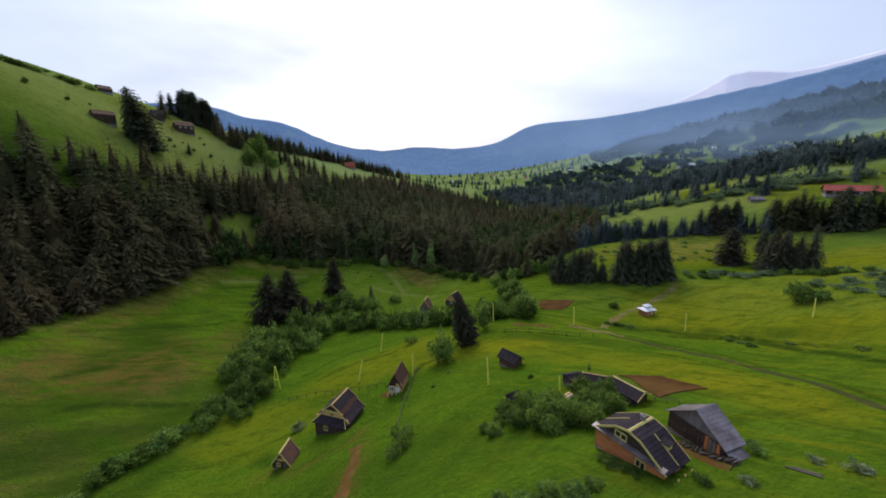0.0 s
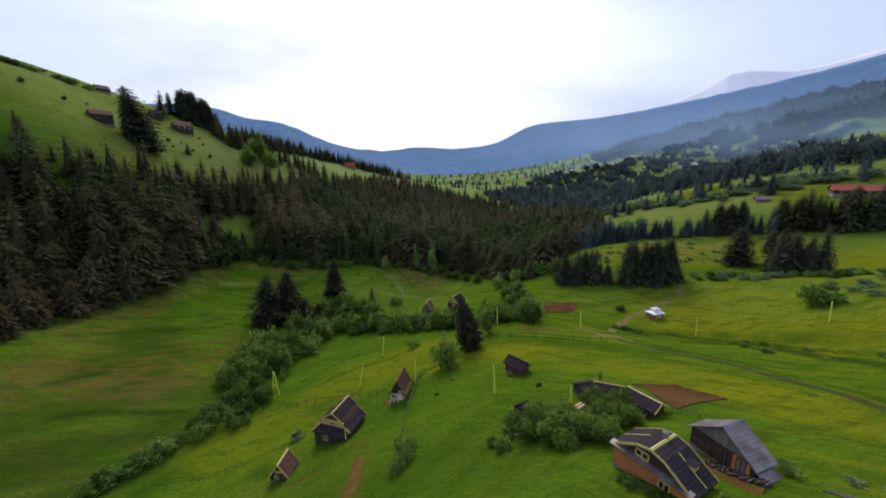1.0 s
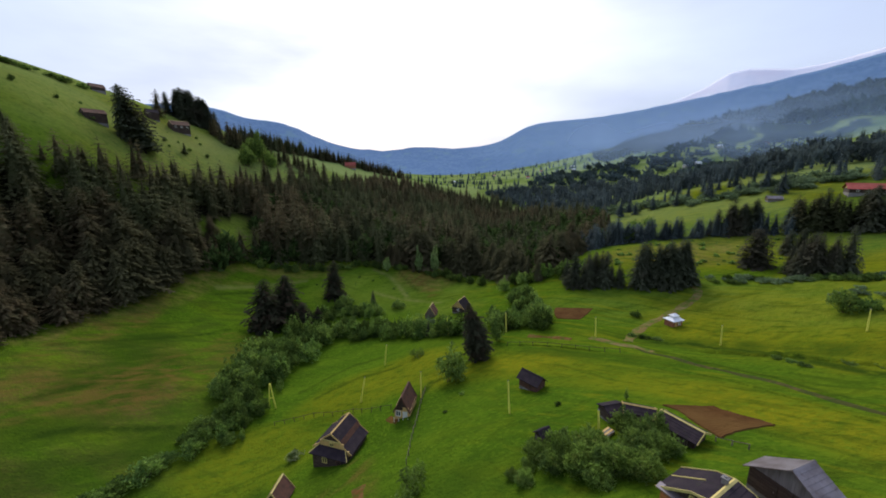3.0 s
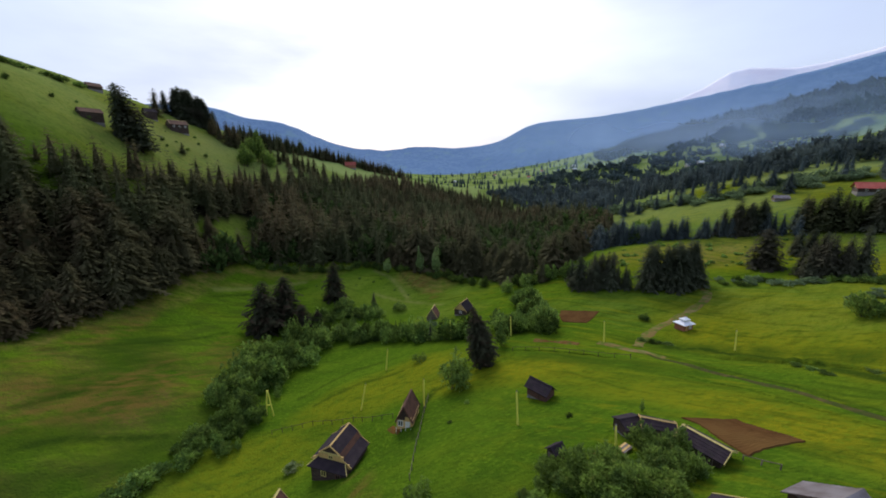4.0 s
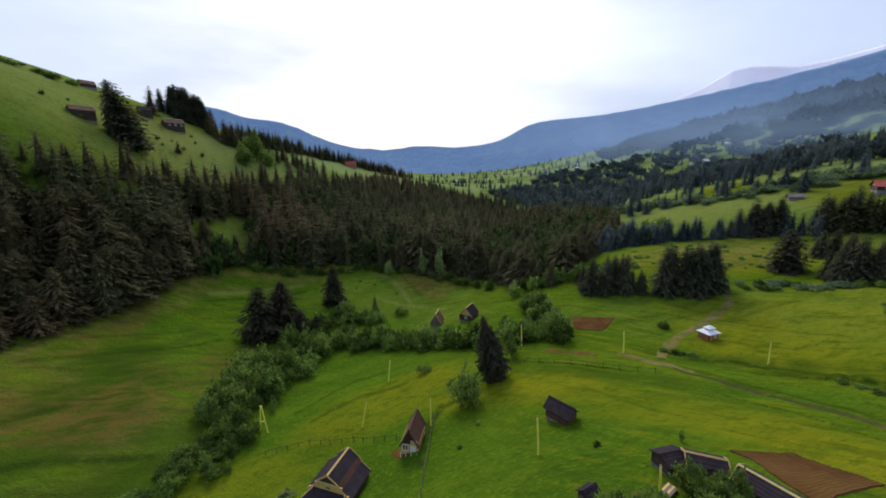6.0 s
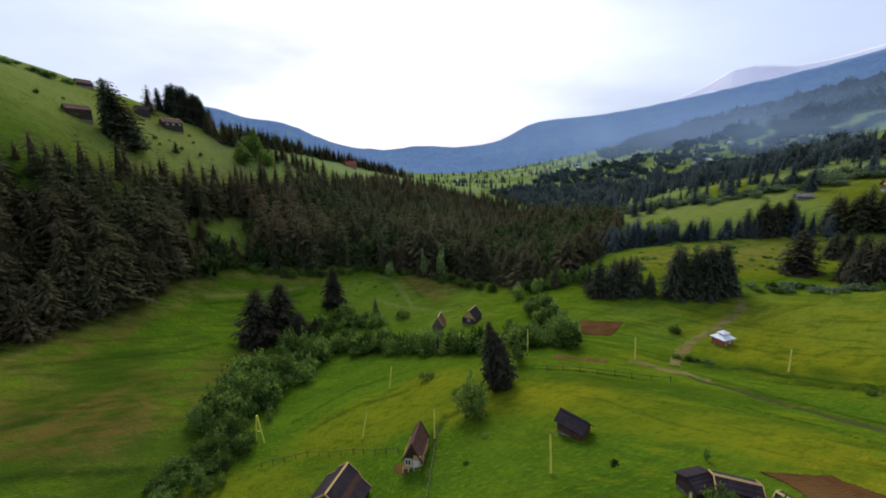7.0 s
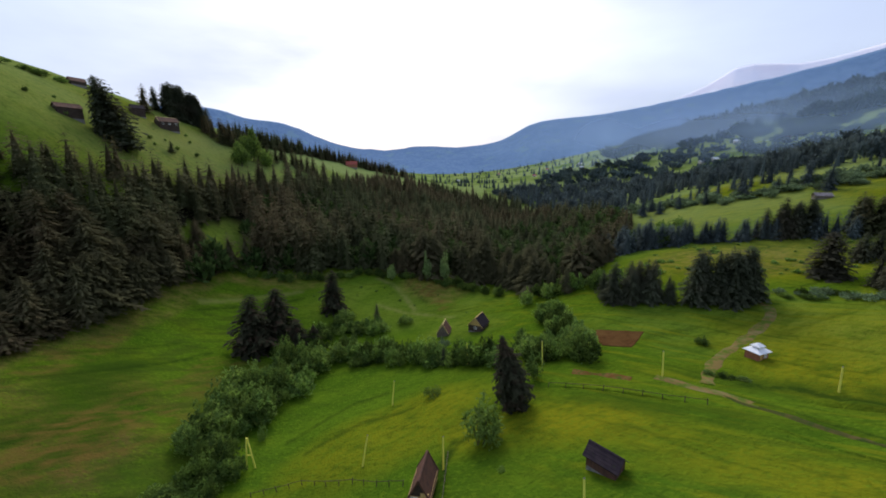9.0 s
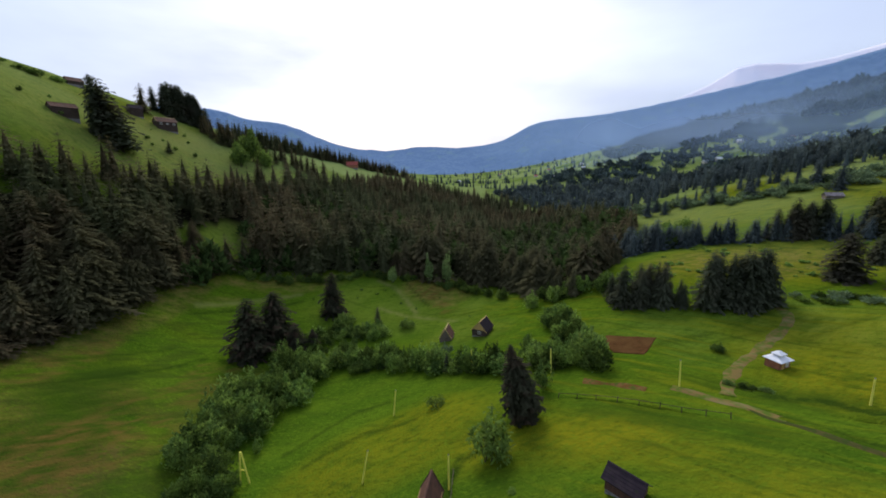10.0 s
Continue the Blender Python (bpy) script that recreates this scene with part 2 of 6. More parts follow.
FOOTPATH = material("reddish_footpath", (0.12, 0.056, 0.017), 0.95, [((0.15, 0.085, 0.03), 0.5, 0.45, 0.65), ((0.07, 0.085, 0.014), 1.6, 0.5, 0.62)], 0.06, 4, local=False)
RUT = material("grassy_ruts", (0.056, 0.06, 0.016), 0.95, [((0.092, 0.076, 0.026), 0.35, 0.5, 0.64), ((0.04, 0.06, 0.012), 0.9, 0.48, 0.6)], 0.1, 3, local=False)
WHITE_BLOSSOM = material("blossom", (0.33, 0.37, 0.2), 0.8, [((0.15, 0.21, 0.06), 1.2, 0.42, 0.56)], island=0.3, translucent=0.3, local=False)
PLANK_PALE = material("pale_grey_boards", (0.21, 0.185, 0.175), 0.8, [((0.13, 0.11, 0.1), 1.2, 0.42, 0.68)], 0.01, 6, 0.1, stretch=(3, 3, 0.4))


def glass():
    m = material("window_glass", (0.02, 0.025, 0.03), 0.06)
    m.node_tree.nodes["Principled BSDF"].inputs["Specular IOR Level"].default_value = 0.6
    return m


GLASS = glass()


# ---- terrain ----
def swells(x, y, xs, ys, sigma, rise):
    z = np.zeros_like(x)
    for cy, row in zip(ys, np.reshape(rise, (len(ys), len(xs)))):
        gy = np.exp(-(y - cy) ** 2 / (2 * sigma ** 2))
        for cx, h in zip(xs, row):
            z += h * gy * np.exp(-(x - cx) ** 2 / (2 * sigma ** 2))
    return z


KNOLLS = [2.3, -3.4, -8.2, -7.4, 9.1, 1.8, 3.0, -4.8, 6.1, -7.3, 13.4, -4.8, -16.3, 8.3, -2.7, 8.8, -2.3, -16.1, 0.5, 3.1, -3.3, 11.9, -19.8, 10.0, -1.9, 7.6, -10.9, -6.3, -7.2, -2.7, 13.9, -13.7, 10.3, 15.1, -4.0, -4.1, 4.4, -14.4, 12.1, 4.2, 5.1, -9.2, -5.5, -8.2, 9.9, 3.3, -11.3, -1.0]
SLOPES = [6.0, -10.6, -22.5, 29.8, 12.0, -17.0, -41.6, 13.9, 15.6, -14.7, -4.4, -5.1, -6.4, 2.0, 16.7, 40.7, -10.0, -14.0, 21.7, 13.0, 18.8, -9.1, 32.5, -4.0, -23.0, 0.9, -11.4, -5.3, -26.6, 13.9, 23.4, -3.3, -1.1, -4.2, 6.2]
VALLEY = [21.7, 25.7, -9.6, -64.5, -5.5, 12.8, 44.8, 20.6, 1.6, 0.7, -32.8, -20.7, 13.7, 72.8, 10.3, 10.2, 6.0, -56.9, -11.8, 42.5, 40.9, 18.8, 29.3, 6.4, -63.6, -2.0, 39.3, 18.8, 15.6, 4.4, -17.8, -44.3, -12.5, 11.5, 10.7, -16.8, -19.1, -26.8, -43.1, -31.6, -20.2, -16.5]
RELIEF = [(random.uniform(0, 6.28), random.uniform(4, 26), random.uniform(0, 6.28)) for _ in range(26)]


def heights(x, y):
    x, y = np.asarray(x, float), np.asarray(y, float)
    z = 108.30 + swells(x, y, range(-226, 111, 48), range(10, 236, 45), 42.0, KNOLLS)
    z = z + swells(x, y, range(-420, 481, 150), range(-60, 581, 160), 140.0, SLOPES)
    z = z + swells(x, y, range(-1350, 1351, 450), (-400, 100, 600, 1100, 1700, 2400), 430.0, VALLEY)
    z = z + 9.0 * np.exp(-((x + 325) ** 2 + (y - 265) ** 2) / (2 * 68.0 ** 2))
    far = np.clip((np.hypot(x, y) - 1500) / 1000, 0, 1)
    z = z + (-60 - z) * far * far * (3 - 2 * far)
    for a, w, p in RELIEF:
        z = z + 0.0045 * w ** 0.8 * np.sin((x * np.cos(a) + y * np.sin(a)) * 6.283 / w + p)
    return z


def height(x, y):
    return float(heights(x, y))


def inside(x, y, poly):
    hit = np.zeros(np.shape(x), bool)
    for (x0, y0), (x1, y1) in zip(poly, poly[1:] + poly[:1]):
        hit ^= ((y0 > y) != (y1 > y)) & (x < (x1 - x0) * (y - y0) / ((y1 - y0) or 1e-9) + x0)
    return hit


def blob(x, y, cx, cy, rx, ry, turn=0.0):
    c, s = math.cos(radians(turn)), math.sin(radians(turn))
    u, v = ((x - cx) * c + (y - cy) * s) / rx, (-(x - cx) * s + (y - cy) * c) / ry
    return np.clip(1.6 * (1 - (u * u + v * v)), 0, 1)


def band(x, y, line, half):
    """One along a line on the plan, falling to nothing at half metres beside it."""
    near = np.full(np.shape(x), 1e9)
    for (x0, y0), (x1, y1) in zip(line, line[1:]):
        u, v = x1 - x0, y1 - y0
        f = np.clip(((x - x0) * u + (y - y0) * v) / (u * u + v * v), 0, 1)
        near = np.minimum(near, np.hypot(x - x0 - f * u, y - y0 - f * v))
    return np.clip(1.5 * (1 - near / half), 0, 1)


def np_mesh(name, verts, faces, mat, smooth=False):
    """A mesh from arrays: verts (n, 3) and faces (m, 3 or 4)."""
    me = bpy.data.meshes.new(name)
    faces = np.asarray(faces, np.int32)
    m, k = faces.shape
    me.vertices.add(len(verts))
    me.vertices.foreach_set("co", np.asarray(verts, np.float32).ravel())
    me.loops.add(m * k)
    me.loops.foreach_set("vertex_index", faces.ravel())
    me.polygons.add(m)
    me.polygons.foreach_set("loop_start", np.arange(0, m * k, k, dtype=np.int32))
    me.polygons.foreach_set("loop_total", np.full(m, k, np.int32))
    me.update(calc_edges=True)
    me.polygons.foreach_set("use_smooth", np.full(m, smooth))
    me.materials.append(mat)
    return me


def grid_faces(rows, cols, wrap=False):
    i, j = np.meshgrid(np.arange(rows - 1), np.arange(cols if wrap else cols - 1), indexing="ij")
    a, b = i * cols + j, i * cols + (j + 1) % cols
    return np.stack([a, b, b + cols, a + cols], -1).reshape(-1, 4)


FOREST = [(-160, 40), (-126, 59), (-121.3, 93), (-121.3, 114), (-119.5, 130), (-121, 149), (-118.5, 167), (-109, 191), (-103.5, 204.5), (-76, 217), (-48, 214), (-28, 213), (-3, 217), (12, 209),
          (27, 184), (34, 170), (46, 168), (60, 184), (80, 205), (92, 232), (122, 284), (126, 381), (84, 469), (11, 456), (-55, 437), (-92, 376), (-122, 336), (-140, 282),
          (-151, 234), (-153, 201), (-153, 176), (-161, 165), (-181, 160), (-215, 95), (-205, 40)]
GLADE = [(-138, 205), (-133, 238), (-126, 250), (-114, 232), (-105, 212), (-112, 201), (-124, 199)]

def lay_covers(me, gx, gy):
    """Which grass colour lies where, some with light, shade or haze painted in, as attributes of a ground mesh."""
    covers = {
        # Flowering meadow; the hill and far-right blobs also paint dim slopes lighter.
        "flowers_lift": np.maximum.reduce([band(gx, gy, [(-2, 88), (8, 86), (21, 81), (34, 67), (42, 56), (47, 44)], 9.5), 0.7 * band(gx, gy, [(-32, 92), (-22, 100), (-8, 104)], 8), blob(gx, gy, 80, 95, 30, 36, 10), 0.8 * blob(gx, gy, -18, 96, 26, 14, 20), 0.6 * blob(gx, gy, -42, 74, 18, 14), 0.5 * blob(gx, gy, 2, 92, 14, 10), 0.6 * blob(gx, gy, -210, 280, 110, 100), blob(gx, gy, 205, 270, 100, 80), 0.9 * blob(gx, gy, 110, 165, 60, 30), 0.9 * blob(gx, gy, 140, 112, 45, 34)]),
        "dry": np.maximum.reduce([blob(gx, gy, -82, 96, 12, 18, 20), 0.9 * blob(gx, gy, -104, 84, 18, 16), 0.6 * blob(gx, gy, -95, 112, 22, 12), 0.7 * blob(gx, gy, -84, 62, 18, 10), 0.6 * blob(gx, gy, -95, 86, 46, 44), 0.5 * blob(gx, gy, -70, 134, 9, 9), 0.7 * blob(gx, gy, -115, 122, 8, 40), 0.5 * blob(gx, gy, -76, 124, 8, 18), 0.35 * blob(gx, gy, -185, 285, 60, 60)]),
        "tan": np.maximum.reduce([band(gx, gy, [(-16, 206), (-9, 192)], 9), 0.7 * band(gx, gy, [(-121.6, 105.2), (-118.9, 110.8), (-122.1, 127.4), (-119.4, 149.2), (-116.0, 170.0)], 3.5), 0.6 * band(gx, gy, [(-113.7, 166.1), (-107.0, 176.5), (-97.1, 184.1)], 2.0), blob(gx, gy, -11, 203, 20, 16), 0.9 * blob(gx, gy, -92, 203, 26, 4, 35), 0.8 * blob(gx, gy, -113, 178, 5, 26, -14), 0.6 * blob(gx, gy, -85, 200, 34, 6, 12), 0.5 * blob(gx, gy, -112, 170, 6, 30), 0.6 * blob(gx, gy, -20, 215, 40, 6), 0.8 * blob(gx, gy, 100, 165, 40, 20), 0.5 * blob(gx, gy, -120, 150, 8, 40), 0.3 * blob(gx, gy, -200, 260, 90, 80)]),
        "line": np.maximum.reduce([0.9 * band(gx, gy, [(-104, 167), (-95, 174.5), (-84, 182), (-72, 189)], 1.6), 0.7 * band(gx, gy, [(-27, 206), (-20, 194), (-15, 186)], 1.0), band(gx, gy, [(4.6, 93.2), (-0.3, 86.1), (-5.1, 85.5), (-7.3, 80.5), (-8.0, 73.5), (-8.4, 68.4)], 1.3), 0.8 * band(gx, gy, [(-114.5, 106.6), (-104.0, 118.1), (-92.2, 132.3), (-85.6, 142.2)], 1.4), 0.8 * band(gx, gy, [(-97.5, 83.8), (-95.3, 88.2), (-91.7, 93.3)], 1.6), 0.9 * band(gx, gy, [(-87.6, 74.7), (-83.2, 78.3), (-75.4, 81.7), (-65.9, 84.5)], 1.6), 0.6 * band(gx, gy, [(-115.7, 122.2), (-107.2, 132.7), (-96.4, 143.4)], 1.2), 0.7 * band(gx, gy, [(-42, 100.6), (-36, 106), (-30.5, 112), (-22, 115)], 0.9), 0.7 * band(gx, gy, [(-36, 96), (-25, 102.5), (-14, 103)], 0.9), band(gx, gy, [(50, 92), (56.7, 88.5), (64.6, 77.4), (68, 68), (71, 55)], 2.4), 0.8 * band(gx, gy, [(43.5, 87.8), (47.4, 81.8), (54.2, 68), (56.6, 53), (57.5, 40)], 1.3)] ),
        "deep": np.maximum.reduce([0.55 * blob(gx, gy, -8, 44, 26, 12), 0.35 * blob(gx, gy, 26, 30, 26, 8), 0.6 * band(gx, gy, [(-36, 63), (-28, 57), (-18, 60)], 3), 0.6 * blob(gx, gy, -84, 66, 42, 24, 30), 0.8 * blob(gx, gy, -92, 104, 14, 40, 20), 0.7 * blob(gx, gy, -62, 70, 10, 34, 0), 0.6 * blob(gx, gy, 62, 84, 30, 7, -35), 0.5 * blob(gx, gy, 30, 84, 24, 5, -30)]),
        "rust": np.maximum.reduce([0.7 * band(gx, gy, [(-13.4, 38), (-14.2, 48), (-15, 57), (-17, 62)], 3.4), 0.6 * band(gx, gy, [(-33, 57), (-26, 54), (-20, 56)], 3), band(gx, gy, [(-20, 204), (-10, 190)], 6), band(gx, gy, [(-82.8, 90.3), (-81.2, 97.8), (-75.6, 101.5)], 8), 0.7 * band(gx, gy, [(-87.9, 111.9), (-82.7, 118.4), (-82.6, 138.6)], 4), 0.8 * band(gx, gy, [(-22.1, 204.8), (-14.1, 195.0), (-8.1, 183.5)], 7), blob(gx, gy, -83, 98, 13, 20, -35), 0.8 * blob(gx, gy, -100, 84, 16, 12, 20), 0.6 * blob(gx, gy, -76, 128, 7, 16), 0.7 * blob(gx, gy, -112, 118, 6, 30), 0.9 * blob(gx, gy, -13, 206, 12, 9)]),
        "straw": np.maximum.reduce([0.75 * band(gx, gy, [(-106, 172), (-97, 180), (-87, 188), (-75, 195)], 2.4), band(gx, gy, [(-186, 178), (-178, 181), (-174, 188), (-171, 198)], 1.6), 0.55 * blob(gx, gy, -196, 300, 22, 44, -10), 0.9 * band(gx, gy, [(-82, 208), (-69, 212), (-52, 211)], 2.6), 0.8 * band(gx, gy, [(-40.4, 207.7), (-30.4, 200), (-23.9, 188.7), (-20, 180)], 1.8), 0.8 * band(gx, gy, [(-36.5, 184), (-23.8, 178), (-12, 174.8), (-4, 171)], 1.4)]),
        # Weight of the painted haze, growing with distance.
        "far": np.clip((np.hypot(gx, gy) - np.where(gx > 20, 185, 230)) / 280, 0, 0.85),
        "left": np.clip((-gx - 55) / 15, 0, 1) * np.clip((200 - gy) / 40, 0, 1),
        "right": np.clip((gx + 5) / 25, 0, 1),
        "lightened": np.maximum.reduce([0.75 * blob(gx, gy, -250, 270, 130, 120), 0.45 * blob(gx, gy, 104, 100, 40, 30, -20), 0.45 * blob(gx, gy, 60, 124, 40, 14, -10), 0.85 * blob(gx, gy, -230, 250, 60, 70), 0.6 * blob(gx, gy, -180, 300, 50, 70), 0.8 * blob(gx, gy, -118, 222, 16, 25), 0.8 * blob(gx, gy, -110, 450, 70, 120), 0.55 * blob(gx, gy, -22, 186, 52, 28), 0.6 * blob(gx, gy, 0, 156, 18, 14), 0.6 * blob(gx, gy, 72, 119, 34, 14, 20)]),
        "litter": (inside(gx + 4.5, gy, FOREST) & inside(gx, gy - 4.5, FOREST) & ~inside(gx, gy, GLADE)).astype(float),
    }
    for key, values in covers.items():
        me.attributes.new(key, 'FLOAT', 'POINT').data.foreach_set("value", values.astype(np.float32))


angles = np.radians(np.concatenate([np.linspace(-62, 62, 380), np.linspace(65, 295, 36)]))
radii = np.concatenate([[0.0], np.geomspace(6, 30, 24), np.geomspace(30.3, 250, 300), np.geomspace(253, 4700, 84)])
rr, aa = np.meshgrid(radii, angles, indexing="ij")
gx, gy = (rr * np.sin(aa)).ravel(), (rr * np.cos(aa)).ravel()
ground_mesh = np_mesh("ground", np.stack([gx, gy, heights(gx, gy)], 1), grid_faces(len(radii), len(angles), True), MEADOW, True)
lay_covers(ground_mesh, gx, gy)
tagged(new("ground", ground_mesh), "green hilly meadow with flowering and dry patches", "ground", kind="structure")


# ---- far mountains ----
def mountain(name, distance, crest, mat, label, foot=-120.0, rough=0.05, jag=0.13):
    """A range round the valley: crest as (azimuth, elevation) in degrees."""
    az = np.linspace(crest[0][0], crest[-1][0], 380)
    el = np.interp(az, *zip(*crest))
    ker = np.hanning(7) / np.hanning(7).sum()
    el = np.convolve(np.pad(el, 3, mode="edge"), ker, "valid") + np.array([jag * noise.fractal((a * 0.5, 3.0, distance), 0.8, 2.0, 4) for a in az])
    top = 37 + distance * np.tan(np.radians(el))
    v = np.concatenate([np.linspace(0, 1, 46), [1.08, 1.3]])
    rows = []
    for s in v:
        d = distance * (0.62 + 0.38 * s)
        z = foot + (top - foot) * (s ** 1.15 if s <= 1 else max(0, 1 - 1.6 * (s - 1) ** 0.5))
        n = np.array([noise.fractal((a * 0.16 * (1 if s < 1 else 1), s * 1.6, distance), 0.9, 2.0, 5) for a in az])
        z = z + n * rough * (top - foot) * (math.sin(min(s, 1) * 3.14) + 0.10)
        a = np.radians(az)
        rows.append(np.stack([d * np.sin(a), d * np.cos(a), z], 1))
    ob = new(name, np_mesh(name, np.concatenate(rows), grid_faces(len(v), len(az)), mat, True))
    return tagged(ob, label, "mountain", kind="structure")


# Aerial haze is mixed into both base colours: blue range, sky-pale peak.
HAZED_BLUE_RANGE = material("hazed_blue_forest", (0.135, 0.225, 0.375), 1.0, [((0.15, 0.245, 0.385), 0.004, 0.42, 0.62), ((0.12, 0.207, 0.35), 0.02, 0.47, 0.6), ((0.112, 0.197, 0.33), 0.055, 0.5, 0.6), ((0.15, 0.25, 0.34), 0.011, 0.58, 0.68)], local=False)
HAZED_PALE_RANGE = material("hazed_pale_rock", (0.75, 0.735, 0.83), 1.0, [((0.80, 0.80, 0.88), 0.012, 0.5, 0.62), ((0.71, 0.73, 0.84), 0.004, 0.45, 0.6)], local=False)
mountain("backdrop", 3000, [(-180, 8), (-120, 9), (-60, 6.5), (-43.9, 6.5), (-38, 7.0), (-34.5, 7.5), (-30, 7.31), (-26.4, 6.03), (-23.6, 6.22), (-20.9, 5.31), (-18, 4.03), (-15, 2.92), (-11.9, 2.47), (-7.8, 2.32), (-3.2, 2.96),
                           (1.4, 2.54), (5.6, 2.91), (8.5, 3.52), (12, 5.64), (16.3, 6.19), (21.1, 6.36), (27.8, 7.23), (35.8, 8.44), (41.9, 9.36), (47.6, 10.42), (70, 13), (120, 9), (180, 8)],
         HAZED_BLUE_RANGE, "far wooded mountain range coloured blue with haze")
mountain("backdrop", 4200, [(22, 3), (24.7, 4.97), (29, 7.34), (33, 8.86), (35.5, 10.38), (37.1, 10.58), (40.9, 9.95), (43, 10.05), (47.4, 10.8), (60, 11.2), (75, 9)], HAZED_PALE_RANGE, "distant bare rocky peak with snow patches, paled with haze", jag=0.012)


# ---- trees ----
def spruce_arrays(seed, tiers, per, sprays=4, core=7, spread=0.27, power=0.66, blade=1.0, skirt=1.0):
    """A spruce one metre high: drooping boughs in whorls round a slim core, each bough a row of side sprays. skirt: how wide the foot is against the rest."""
    rnd = random.Random(seed)
    vs, fs = [], []

    def tri(*pts):
        fs.append([len(vs), len(vs) + 1, len(vs) + 2])
        vs.extend(pts)

    lean = (rnd.uniform(-0.03, 0.03), rnd.uniform(-0.03, 0.03))
    wide = 0.45 * spread * (0.6 + 0.4 * skirt)
    for k in range(core):
        a, b = 6.283 * k / core, 6.283 * (k + 1) / core
        tri((wide * math.cos(a), wide * math.sin(a), 0.07), (wide * math.cos(b), wide * math.sin(b), 0.07), (lean[0] * 0.9, lean[1] * 0.9, 0.86))
    bays = [rnd.uniform(0.78, 1.12) for _ in range(7)]
    for i in range(tiers):
        f = (i + rnd.uniform(0.1, 0.9)) / tiers
        h = 0.04 + 0.955 * f ** 0.95
        ring = spread * (1 - h) ** power * rnd.uniform(0.78, 1.1) * (skirt + (1 - skirt) * min(1.0, h / 0.35)) + 0.016
        turn = rnd.uniform(0, 6.28)
        n = max(5, round(per * (1 - 0.42 * f)))
        for k in range(n):
            a = turn + 6.283 * k / n + rnd.uniform(-0.3, 0.3)
            r = ring * rnd.uniform(0.6, 1.2) * bays[int(a * 7 / 6.283 + 9 * h) % 7]
            c, s = math.cos(a), math.sin(a)
            sag = rnd.uniform(0.2, 0.45)
            high = h + rnd.uniform(-0.01, 0.014)

            def axis(q):
                return (lean[0] * h + c * r * q, lean[1] * h + s * r * q, high + 0.05 * r * q - sag * r * q * q)

            for m in range(sprays):
                q = 0.25 + 0.65 * m / max(1, sprays - 1) if sprays > 1 else 0.55
                w = blade * r * rnd.uniform(0.2, 0.38) * (1.15 - 0.55 * q) * (1.9 if sprays < 3 else 1.0)
                p0, p1 = axis(q - 0.16), axis(q + 0.1)
                for side in (-1, 1):
                    e = axis(q + rnd.uniform(0.04, 0.16))
                    tri(p0, p1, (e[0] - side * s * w, e[1] + side * c * w, e[2] - rnd.uniform(0.1, 0.5) * w))
            p0, p1 = axis(0.75), axis(1.08)
            tri((p0[0] - s * 0.07 * r, p0[1] + c * 0.07 * r, p0[2]), (p0[0] + s * 0.07 * r, p0[1] - c * 0.07 * r, p0[2]), p1)
    tri((lean[0] - 0.008, lean[1], 0.93), (lean[0] + 0.008, lean[1], 0.93), (lean[0], lean[1], 1.0))
    return np.array(vs), np.array(fs)


def leaf_arrays(seed, clumps, leaves, size, tall=1.0, droop=0.0, squat=0.55):
    """A broadleaf crown about one metre wide and tall high: narrow leaf sprays along many upright, uneven plumes."""
    rnd = random.Random(seed)
    vs, fs = [], []
    for _ in range(clumps):
        a, q = rnd.uniform(0, 6.28), rnd.uniform(0.05, 1) ** 0.6
        out = 0.44 * q
        foot = rnd.uniform(0.05, 0.35) * tall * (0.4 + 0.6 * q)
        top = tall * rnd.uniform(0.55, 1.05) * (1 - 0.55 * q * q)
        rad = rnd.uniform(0.07, 0.15)
        for _ in range(leaves):
            f = rnd.uniform(0, 1)
            d = Vector((rnd.gauss(0, 1), rnd.gauss(0, 1), rnd.gauss(0.2, 0.6))).normalized()
            fat = rad * (0.35 + 1.5 * math.sin(3.14 * min(1, f + 0.12)) ** 0.8)
            p = Vector((out * math.cos(a) * (0.7 + 0.3 * f), out * math.sin(a) * (0.7 + 0.3 * f), foot + (top - foot) * f)) + d * fat * rnd.uniform(0.5, 1.15)
            p.z = max(0.01, p.z - droop * 0.2 * (d.x * d.x + d.y * d.y) * f)
            w = (d * 0.8 + Vector((0, 0, 0.9 - 2.2 * droop)) + Vector((rnd.uniform(-0.5, 0.5), rnd.uniform(-0.5, 0.5), rnd.uniform(-0.5, 0.5)))).normalized()
            u = w.cross(Vector((rnd.uniform(-1, 1), rnd.uniform(-1, 1), rnd.uniform(-1, 1)))).normalized()
            s = size * rnd.uniform(0.6, 1.4)
            n = len(vs)
            vs += [p - u * s * 0.42, p + w * s * 1.25, p + u * s * 0.42, p - w * s * 0.8]
            fs.append([n, n + 1, n + 2, n + 3])
    return np.array([tuple(v) for v in vs]), np.array(fs)


def stem_mesh(name, mat, stems, tall, thick, seed):
    rnd = random.Random(seed)
    bm = bmesh.new()
    for k in range(stems):
        a = 6.283 * k / max(1, stems) + rnd.uniform(0, 1)
        out = 0.0 if stems == 1 else rnd.uniform(0.15, 0.32)
        m = Matrix.Translation((out * math.cos(a) * 0.5, out * math.sin(a) * 0.5, tall / 2 - 0.03)) @ Euler((-out * math.sin(a), out * math.cos(a), 0)).to_matrix().to_4x4()
        bmesh.ops.create_cone(bm, cap_ends=True, segments=7, radius1=thick, radius2=thick * 0.35, depth=tall + 0.06, matrix=m)
    me = bpy.data.meshes.new(name)
    bm.to_mesh(me)
    bm.free()
    me.materials.append(mat)
    return me


